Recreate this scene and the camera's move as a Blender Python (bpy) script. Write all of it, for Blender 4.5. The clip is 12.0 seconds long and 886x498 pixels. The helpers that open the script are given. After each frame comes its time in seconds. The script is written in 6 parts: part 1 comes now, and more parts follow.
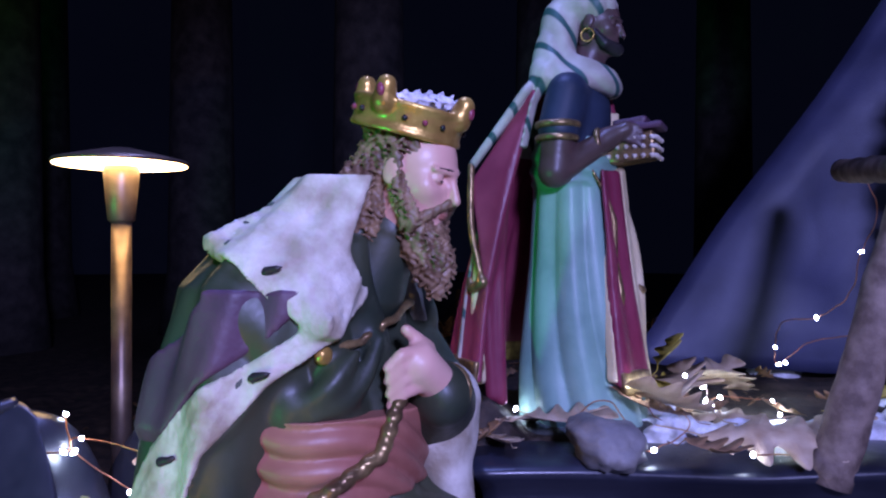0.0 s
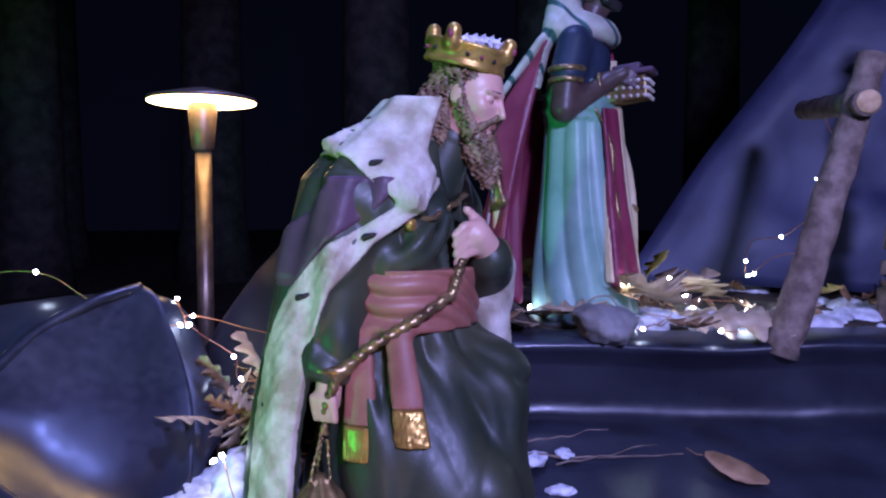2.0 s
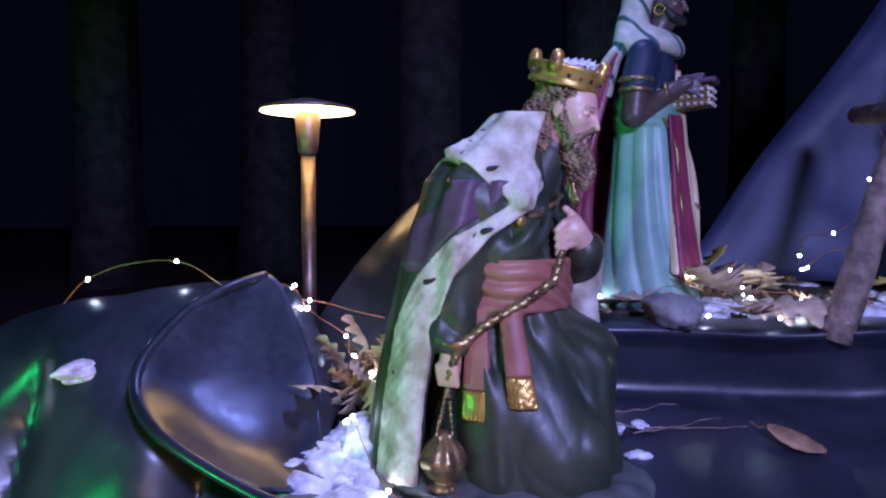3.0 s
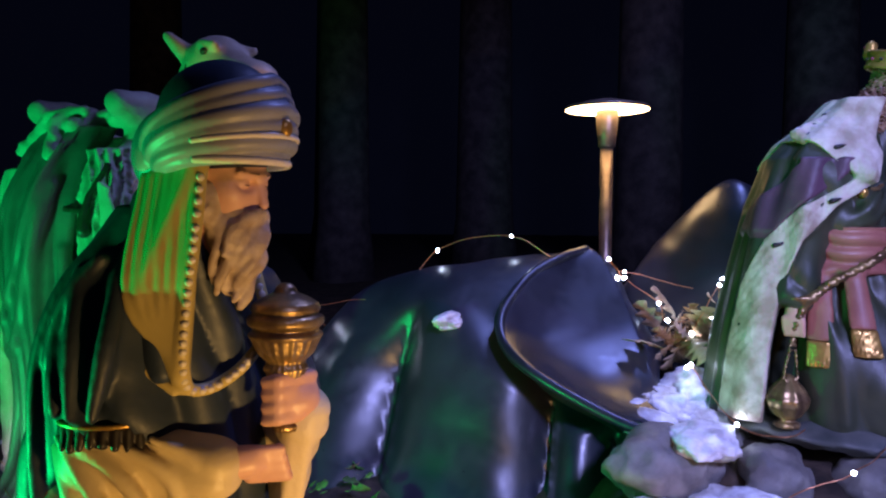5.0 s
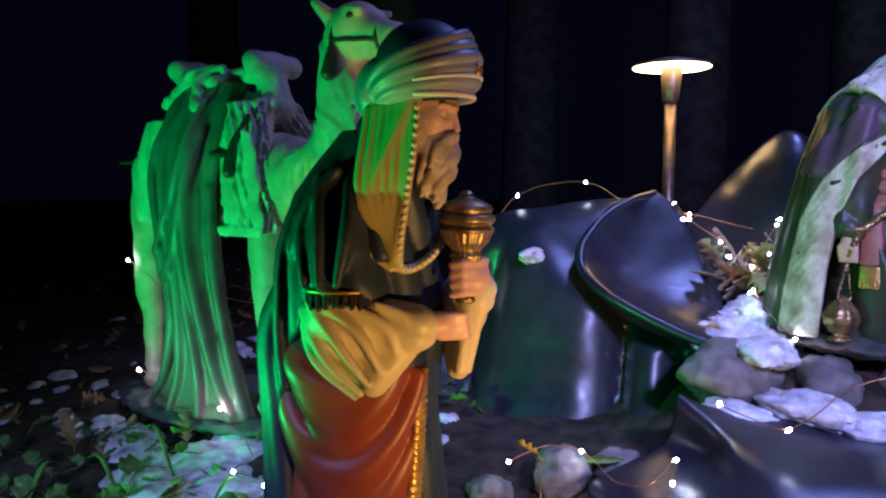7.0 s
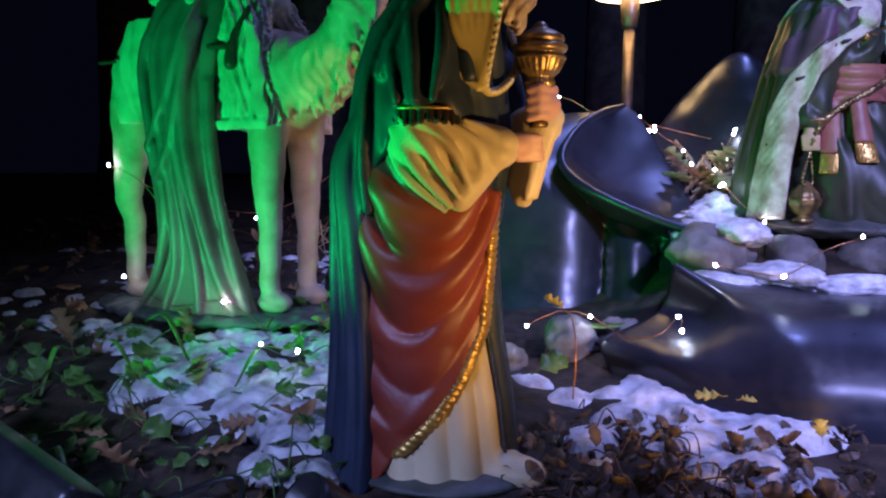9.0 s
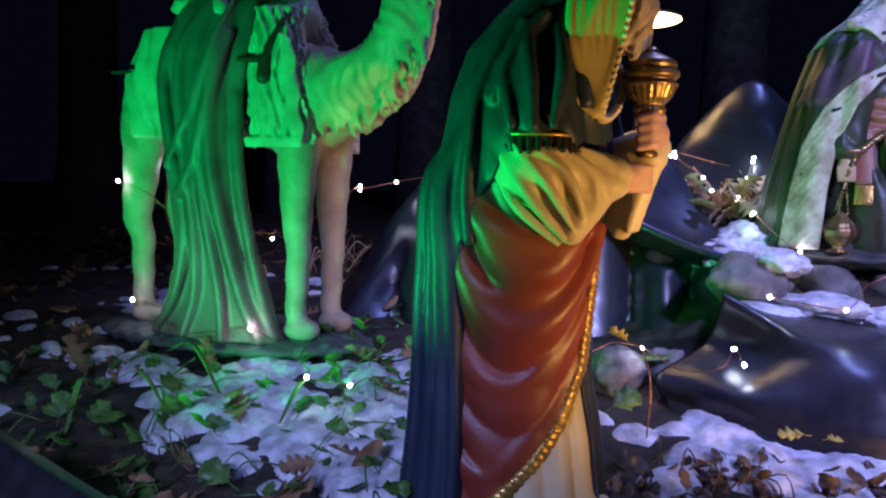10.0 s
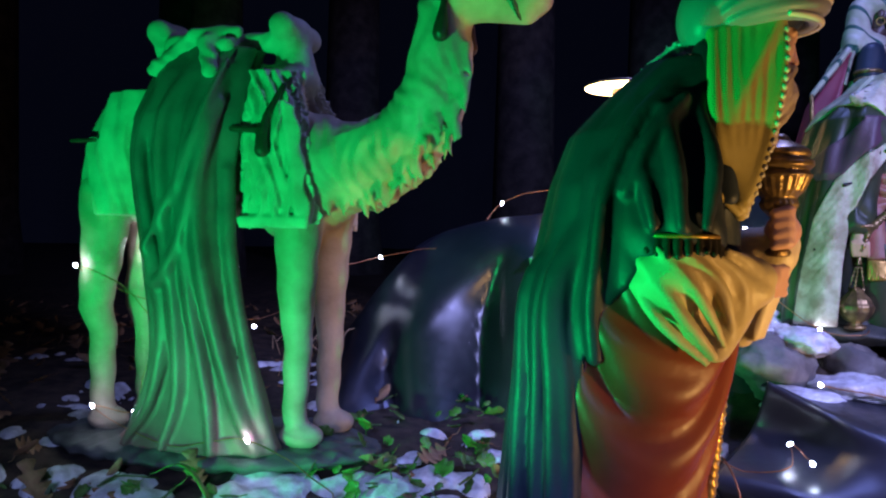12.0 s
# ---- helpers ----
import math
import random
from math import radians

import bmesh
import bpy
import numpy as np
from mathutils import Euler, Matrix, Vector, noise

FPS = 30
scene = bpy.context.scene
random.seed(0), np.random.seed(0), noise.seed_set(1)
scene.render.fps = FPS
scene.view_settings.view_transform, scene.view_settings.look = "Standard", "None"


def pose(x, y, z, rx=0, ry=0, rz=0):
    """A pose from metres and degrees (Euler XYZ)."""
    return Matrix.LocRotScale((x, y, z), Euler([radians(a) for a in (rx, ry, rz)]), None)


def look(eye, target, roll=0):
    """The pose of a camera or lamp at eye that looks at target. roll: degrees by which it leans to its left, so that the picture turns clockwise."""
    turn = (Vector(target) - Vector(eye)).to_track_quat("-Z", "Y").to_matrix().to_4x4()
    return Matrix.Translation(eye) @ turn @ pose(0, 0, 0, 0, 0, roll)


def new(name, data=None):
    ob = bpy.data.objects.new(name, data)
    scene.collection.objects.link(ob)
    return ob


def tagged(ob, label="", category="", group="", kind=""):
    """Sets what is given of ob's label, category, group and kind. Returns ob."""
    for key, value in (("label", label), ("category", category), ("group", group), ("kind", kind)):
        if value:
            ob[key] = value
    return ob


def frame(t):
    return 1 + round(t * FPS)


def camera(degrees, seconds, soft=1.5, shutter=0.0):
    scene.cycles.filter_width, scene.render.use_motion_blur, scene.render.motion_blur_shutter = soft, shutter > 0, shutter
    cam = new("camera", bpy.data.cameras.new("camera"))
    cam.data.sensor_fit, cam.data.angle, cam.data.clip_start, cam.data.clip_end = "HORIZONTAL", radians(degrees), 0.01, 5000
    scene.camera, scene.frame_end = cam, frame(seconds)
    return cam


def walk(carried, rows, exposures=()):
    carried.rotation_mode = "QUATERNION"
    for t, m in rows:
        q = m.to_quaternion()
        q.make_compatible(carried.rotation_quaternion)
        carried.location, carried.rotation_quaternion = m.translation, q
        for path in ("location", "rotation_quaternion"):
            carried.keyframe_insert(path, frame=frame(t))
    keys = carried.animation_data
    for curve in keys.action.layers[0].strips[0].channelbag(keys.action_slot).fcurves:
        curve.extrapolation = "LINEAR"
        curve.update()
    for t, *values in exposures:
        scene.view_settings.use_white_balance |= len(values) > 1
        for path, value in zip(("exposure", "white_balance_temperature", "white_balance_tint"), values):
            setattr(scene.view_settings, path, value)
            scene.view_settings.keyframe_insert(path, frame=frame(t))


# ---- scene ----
cam = camera(62.0, 12.0, soft=2.2)
METRES, EYE, TILT, LEAN, TURN = 2.0, 0.75, 0.0, 0.0, 0.0
ROWS = [
    (0.0, 0.0, 0.0, 0.0, 0.0, 0.0, -0.0),
    (0.5, -0.0026, -0.0181, -0.0128, -0.45, -0.35, 0.06),
    (1.0, -0.0127, -0.0408, -0.0275, -0.82, -1.18, 0.16),
    (1.5, -0.0188, -0.0782, -0.0362, -0.97, -2.19, 0.11),
    (2.0, -0.039, -0.1343, -0.0386, -0.72, -3.01, -0.0),
    (2.5, -0.0622, -0.1765, -0.0333, -0.01, -3.42, -0.13),
    (4.5, -0.2045, -0.3382, -0.0668, 11.95, -2.25, -0.04),
    (5.0, -0.2338, -0.3602, -0.0717, 14.96, -2.34, -0.38),
    (5.5, -0.2469, -0.3749, -0.0799, 16.73, -2.6, -0.86),
    (6.0, -0.2592, -0.4048, -0.0946, 17.54, -3.03, -1.16),
    (6.5, -0.2701, -0.4492, -0.0942, 17.66, -3.77, -1.03),
    (7.0, -0.2701, -0.48, -0.0984, 17.31, -4.84, -0.37),
    (7.5, -0.2717, -0.5064, -0.1264, 16.57, -6.81, 0.66),
    (9.5, -0.4181, -0.5457, -0.2001, 6.98, -5.49, -1.26),
    (10.0, -0.466, -0.526, -0.1891, 5.42, -4.71, -1.65),
    (10.5, -0.5046, -0.5059, -0.185, 3.93, -3.74, -1.8),
    (11.0, -0.5375, -0.4889, -0.1769, 2.07, -2.59, -1.74),
    (11.5, -0.5605, -0.4718, -0.1754, -0.05, -1.42, -1.47),
    (12.0, -0.5816, -0.4541, -0.1629, -2.15, -0.48, -1.11),
]
walk(cam, [(t, pose(0, 0, EYE, TILT, LEAN, TURN) @ pose(METRES * x, METRES * y, METRES * z, 90 + pitch, roll, yaw)) for t, x, y, z, yaw, pitch, roll in ROWS],
     exposures=((0.0, 0.35), (2.5, 0.35), (4.5, 0.15), (12.0, 0.15)))

# ---- night sky and lamps ----
world = bpy.data.worlds.new("night")
world.use_nodes = True
scene.world = world
world.node_tree.nodes["Background"].inputs[0].default_value = (0.10, 0.16, 0.45, 1)
world.node_tree.nodes["Background"].inputs[1].default_value = 0.026


def lamp(name, kind, place, target, colour, watts, size=0.05, cone=90, blend=0.5):
    data = bpy.data.lights.new(name, kind)
    data.color, data.energy = colour, watts
    if kind == "AREA":
        data.size = size
    else:
        data.shadow_soft_size = size
    if kind == "SPOT":
        data.spot_size, data.spot_blend = radians(cone), blend
    ob = new(name, data)
    ob.matrix_world = look(place, target)
    return ob


# the coloured floodlight low in front of the camel
lamp("green_flood_light", "SPOT", (-1.74, -0.48, 0.08), (-1.24, 0.42, 0.90), (0.0, 1.0, 0.22), 50, 0.03, 96, 0.3)
# the warm spotlight in the snow in front of the turbaned king
lamp("warm_spot_light", "SPOT", (-0.30, -0.52, 0.03), (-0.63, 0.04, 0.38), (1.0, 0.56, 0.17), 25, 0.02, 88, 1.0)
# the cool floodlight that stands by the crib
lamp("unseen_cool_light", "SPOT", (0.45, -1.25, 1.45), (0.16, 1.02, 0.46), (0.37, 0.38, 1.0), 300, 0.14, 74, 0.5)
# a second, weaker one low behind the walk: an added fill for the snow
lamp("unseen_cool_light", "SPOT", (-1.25, -1.35, 0.62), (-1.32, -0.42, -0.06), (0.34, 0.42, 1.0), 60, 0.08, 60, 0.7)
# a third that hangs high over the group
lamp("cool_hanging_light", "SPOT", (-0.10, 0.95, 2.60), (-0.35, 0.75, 0.2), (0.24, 0.30, 1.0), 115, 0.15, 80, 0.8)


# ---- materials ----
def nodes_of(name):
    m = bpy.data.materials.new(name)
    m.use_nodes = True
    return m, m.node_tree.nodes, m.node_tree.links, m.node_tree.nodes["Principled BSDF"]


def paint(name, dark, light, rough=0.45, scale=22.0, bump=0.15, fine=180.0, metal=0.0, spec=0.38, coat=0.0):
    """Two tones in soft blotches, with a fine grain in the relief."""
    m, n, l, b = nodes_of(name)
    tc = n.new("ShaderNodeTexCoord")
    big, small, mix, ramp = n.new("ShaderNodeTexNoise"), n.new("ShaderNodeTexNoise"), n.new("ShaderNodeMix"), n.new("ShaderNodeValToRGB")
    big.inputs["Scale"].default_value, big.inputs["Detail"].default_value = scale, 5
    small.inputs["Scale"].default_value, small.inputs["Detail"].default_value = fine, 3
    mix.data_type = "RGBA"
    l.new(tc.outputs["Object"], big.inputs["Vector"]), l.new(tc.outputs["Object"], small.inputs["Vector"])
    ramp.color_ramp.elements[0].position, ramp.color_ramp.elements[1].position = 0.35, 0.68
    l.new(big.outputs["Fac"], ramp.inputs["Fac"])
    l.new(ramp.outputs["Color"], mix.inputs["Factor"])
    mix.inputs["A"].default_value, mix.inputs["B"].default_value = (*dark, 1), (*light, 1)
    l.new(mix.outputs["Result"], b.inputs["Base Color"])
    rr = n.new("ShaderNodeMapRange")
    rr.inputs["To Min"].default_value, rr.inputs["To Max"].default_value = max(0.03, rough - 0.12), min(1, rough + 0.12)
    l.new(small.outputs["Fac"], rr.inputs["Value"]), l.new(rr.outputs["Result"], b.inputs["Roughness"])
    bp = n.new("ShaderNodeBump")
    bp.inputs["Strength"].default_value, bp.inputs["Distance"].default_value = bump, 0.002
    l.new(small.outputs["Fac"], bp.inputs["Height"]), l.new(bp.outputs["Normal"], b.inputs["Normal"])
    b.inputs["Metallic"].default_value, b.inputs["Specular IOR Level"].default_value = metal, spec
    b.inputs["Coat Weight"].default_value = coat
    return m


def glow(name, colour, strength):
    m, n, l, b = nodes_of(name)
    b.inputs["Base Color"].default_value = (*colour, 1)
    b.inputs["Emission Color"].default_value, b.inputs["Emission Strength"].default_value = (*colour, 1), strength
    return m


SKIN = paint("painted_skin", (0.55, 0.30, 0.22), (0.66, 0.40, 0.30), 0.42, 14, 0.08)
DARK_SKIN = paint("painted_dark_skin", (0.06, 0.035, 0.03), (0.10, 0.06, 0.05), 0.4, 18, 0.08)
HAIR = paint("painted_brown_hair", (0.10, 0.055, 0.03), (0.26, 0.17, 0.09), 0.5, 60, 0.3)
GREY_HAIR = paint("painted_grey_hair", (0.30, 0.22, 0.16), (0.52, 0.42, 0.33), 0.5, 60, 0.3)
BLACK = paint("painted_black", (0.012, 0.01, 0.01), (0.03, 0.025, 0.025), 0.45, 40, 0.1)
GOLD = paint("gilt_paint", (0.36, 0.20, 0.05), (0.62, 0.40, 0.10), 0.34, 40, 0.3, metal=0.6)
BRASS = paint("tarnished_brass", (0.16, 0.10, 0.05), (0.42, 0.29, 0.12), 0.36, 50, 0.3, metal=0.7)
ERMINE = paint("cream_ermine", (0.30, 0.25, 0.17), (0.60, 0.56, 0.45), 0.55, 28, 1.0, 110)
PURPLE = paint("dull_purple_cloth", (0.055, 0.028, 0.05), (0.10, 0.05, 0.075), 0.52, 12, 0.3)
OLIVE = paint("dark_olive_cloth", (0.020, 0.030, 0.018), (0.052, 0.056, 0.028), 0.46, 10, 0.12, spec=0.45)
ROSE = paint("rose_brown_sash", (0.24, 0.085, 0.06), (0.36, 0.15, 0.10), 0.45, 16, 0.12)
NAVY = paint("dark_navy_cloth", (0.012, 0.020, 0.036), (0.026, 0.040, 0.068), 0.50, 10, 0.12, spec=0.4)
YELLOW = paint("straw_yellow_veil", (0.42, 0.33, 0.11), (0.56, 0.46, 0.18), 0.4, 12, 0.1)
CREAM = paint("cream_sleeve", (0.58, 0.46, 0.25), (0.70, 0.59, 0.36), 0.45, 10, 0.3)
PEARL = paint("cream_bead", (0.62, 0.56, 0.45), (0.78, 0.72, 0.60), 0.35, 40, 0.05)
RED = paint("brick_red_mantle", (0.17, 0.028, 0.016), (0.30, 0.062, 0.030), 0.40, 9, 0.12)
STEEL_BLUE = paint("grey_blue_turban", (0.16, 0.17, 0.20), (0.34, 0.34, 0.36), 0.4, 9, 0.1)
MINT = paint("pale_green_tunic", (0.16, 0.30, 0.23), (0.28, 0.45, 0.36), 0.42, 9, 0.1)
STRIPED = paint("cream_shawl", (0.30, 0.28, 0.21), (0.52, 0.49, 0.40), 0.5, 14, 0.15)
weave = STRIPED.node_tree
stripe, pick = weave.nodes.new("ShaderNodeTexWave"), weave.nodes.new("ShaderNodeValToRGB")
stripe.inputs["Scale"].default_value, stripe.inputs["Distortion"].default_value, stripe.inputs["Detail"].default_value = 6.5, 1.6, 1.0
stripe.bands_direction = "DIAGONAL"
pick.color_ramp.elements[0].position, pick.color_ramp.elements[1].position = 0.05, 0.14
blend = weave.nodes.new("ShaderNodeMix")
blend.data_type = "RGBA"
blend.inputs["A"].default_value = (0.03, 0.09, 0.075, 1)
weave.links.new(weave.nodes["Texture Coordinate"].outputs["Object"], stripe.inputs["Vector"])
weave.links.new(stripe.outputs["Fac"], pick.inputs["Fac"])
weave.links.new(pick.outputs["Color"], blend.inputs["Factor"])
weave.links.new(weave.nodes["Mix"].outputs["Result"], blend.inputs["B"])
weave.links.new(blend.outputs["Result"], weave.nodes["Principled BSDF"].inputs["Base Color"])
WINE = paint("wine_red_lining", (0.17, 0.02, 0.045), (0.26, 0.045, 0.075), 0.42, 10, 0.1)
CAMEL = paint("sandy_camel_hide", (0.36, 0.27, 0.19), (0.55, 0.44, 0.33), 0.55, 16, 0.5, 110)
DRAPE = paint("faded_wine_drape", (0.20, 0.075, 0.085), (0.32, 0.15, 0.155), 0.44, 10, 0.15)
CAMEL_WOOL = paint("pale_saddle_wool", (0.42, 0.36, 0.28), (0.62, 0.56, 0.46), 0.6, 20, 0.5, 110)
LEATHER = paint("dark_leather_strap", (0.04, 0.025, 0.02), (0.09, 0.05, 0.035), 0.4, 40, 0.2)
STONE_BASE = paint("grey_green_base", (0.05, 0.06, 0.055), (0.12, 0.125, 0.11), 0.55, 20, 0.5)
LINER = paint("black_rubber_liner", (0.010, 0.011, 0.018), (0.024, 0.026, 0.038), 0.34, 7, 0.05, 60, spec=0.62)
CLOTH = paint("dark_blue_tarpaulin", (0.022, 0.026, 0.06), (0.055, 0.06, 0.12), 0.5, 5, 0.3, 300)
SNOW = paint("old_snow", (0.40, 0.39, 0.40), (0.84, 0.85, 0.88), 0.55, 34, 1.0, 240)
SOIL = paint("dark_soil_and_litter", (0.018, 0.013, 0.009), (0.07, 0.048, 0.03), 0.85, 26, 1.0, 90)
ROCK = paint("grey_field_stone", (0.10, 0.095, 0.09), (0.24, 0.225, 0.20), 0.6, 18, 0.8, 90)
BARK = paint("grey_brown_bark", (0.11, 0.075, 0.055), (0.27, 0.20, 0.15), 0.75, 35, 1.0, 120)
NIGHT_WOOD_GLOW = paint("undergrowth_with_haze_glow", (0.006, 0.007, 0.009), (0.02, 0.022, 0.026), 0.95, 0.8, 0.5, 6)
# weak blue emission stands in for night haze over the distance
NIGHT_WOOD_GLOW.node_tree.nodes["Principled BSDF"].inputs["Emission Color"].default_value = (0.25, 0.32, 1.0, 1)
NIGHT_WOOD_GLOW.node_tree.nodes["Principled BSDF"].inputs["Emission Strength"].default_value = 0.0035
TREE_BARK = paint("wet_dark_bark", (0.020, 0.018, 0.017), (0.055, 0.047, 0.042), 0.85, 12, 1.0, 60)
CUT_WOOD = paint("pale_cut_wood", (0.45, 0.29, 0.14), (0.62, 0.44, 0.24), 0.7, 60, 0.4)
COPPER = paint("bronze_pipe", (0.12, 0.085, 0.065), (0.22, 0.16, 0.12), 0.40, 24, 0.15, metal=0.75)
WIRE = paint("copper_wire", (0.45, 0.18, 0.08), (0.62, 0.28, 0.13), 0.35, 60, 0.1, metal=0.8)
LEAF_BROWN = paint("dry_oak_leaf", (0.16, 0.085, 0.035), (0.36, 0.21, 0.10), 0.6, 40, 0.4)
LEAF_WET = paint("wet_rotting_leaf", (0.055, 0.036, 0.022), (0.17, 0.115, 0.07), 0.45, 60, 0.5)
LEAF_TAN = paint("pale_dry_leaf", (0.36, 0.24, 0.13), (0.52, 0.40, 0.26), 0.55, 40, 0.4)
LEAF_GREEN = paint("ivy_leaf", (0.045, 0.11, 0.02), (0.12, 0.22, 0.05), 0.4, 50, 0.3)
LEAF_YELLOW = paint("yellow_leaf", (0.40, 0.29, 0.03), (0.55, 0.46, 0.10), 0.5, 40, 0.3)
PLASTIC = paint("black_plastic", (0.010, 0.010, 0.011), (0.02, 0.02, 0.022), 0.35, 40, 0.1)
LED = glow("cold_white_led", (0.62, 0.72, 1.0), 130)
HOOD_GLOW = glow("lit_white_reflector", (1.0, 0.64, 0.30), 14.0)


# ---- sculpting: distance fields turned into one mesh ----
def smooth_min(a, b, k):
    if k <= 0:
        return np.minimum(a, b)
    h = np.clip(0.5 + 0.5 * (b - a) / k, 0, 1)
    return b + (a - b) * h - k * h * (1 - h)


def turn_about(deg, axis):
    return np.array(Matrix.Rotation(radians(deg), 3, axis))


def net(values, origin, h):
    """Vertices and quads of the zero surface of a grid of distances."""
    inside = values < 0
    nx, ny, nz = values.shape
    corners = [(i, j, k) for i in (0, 1) for j in (0, 1) for k in (0, 1)]
    count = sum(inside[i:nx - 1 + i, j:ny - 1 + j, k:nz - 1 + k].astype(np.int8) for i, j, k in corners)
    cells = np.argwhere((count > 0) & (count < 8))
    if not len(cells):
        return np.zeros((0, 3)), np.zeros((0, 4), int)
    acc, num = np.zeros((len(cells), 3)), np.zeros((len(cells), 1))
    for a in corners:
        for ax in range(3):
            if a[ax]:
                continue
            b = list(a)
            b[ax] = 1
            va = values[cells[:, 0] + a[0], cells[:, 1] + a[1], cells[:, 2] + a[2]]
            vb = values[cells[:, 0] + b[0], cells[:, 1] + b[1], cells[:, 2] + b[2]]
            cross = (va < 0) != (vb < 0)
            t = np.where(cross, va / np.where(va == vb, 1, va - vb), 0)
            p = np.tile(np.array(a, float), (len(cells), 1))
            p[:, ax] += t
            acc += np.where(cross[:, None], p, 0)
            num += cross[:, None]
    verts = (cells + acc / num) * h + np.array(origin)
    index = np.full((nx, ny, nz), -1, np.int64)
    index[cells[:, 0], cells[:, 1], cells[:, 2]] = np.arange(len(cells))
    quads = []
    for ax in range(3):
        u, v = (ax + 1) % 3, (ax + 2) % 3
        lo, hi = [slice(1, -1)] * 3, [slice(1, -1)] * 3
        lo[ax], hi[ax] = slice(0, -1), slice(1, None)
        s0, s1 = inside[tuple(lo)], inside[tuple(hi)]
        at = np.argwhere(s0 != s1)
        flip = s0[at[:, 0], at[:, 1], at[:, 2]]
        at[:, u] += 1
        at[:, v] += 1
        ring = []
        for du, dv in ((-1, -1), (0, -1), (0, 0), (-1, 0)):
            c = at.copy()
            c[:, u] += du
            c[:, v] += dv
            ring.append(index[c[:, 0], c[:, 1], c[:, 2]])
        q = np.stack(ring, 1)
        q[~flip] = q[~flip][:, ::-1]
        quads.append(q)
    return verts, np.concatenate(quads)


def relaxed(v, q):
    """Evens out the steps of the grid without shrinking the shape."""
    if not len(q):
        return v
    a, b = np.concatenate([q[:, i] for i in range(4)]), np.concatenate([q[:, (i + 1) % 4] for i in range(4)])
    many = np.maximum(np.bincount(a, minlength=len(v)) + np.bincount(b, minlength=len(v)), 1)[:, None]
    for w in (0.55, -0.57, 0.55, -0.57, 0.4):
        mean = np.stack([np.bincount(a, v[b, i], len(v)) + np.bincount(b, v[a, i], len(v)) for i in range(3)], 1) / many
        v = v + w * (mean - v)
    return v


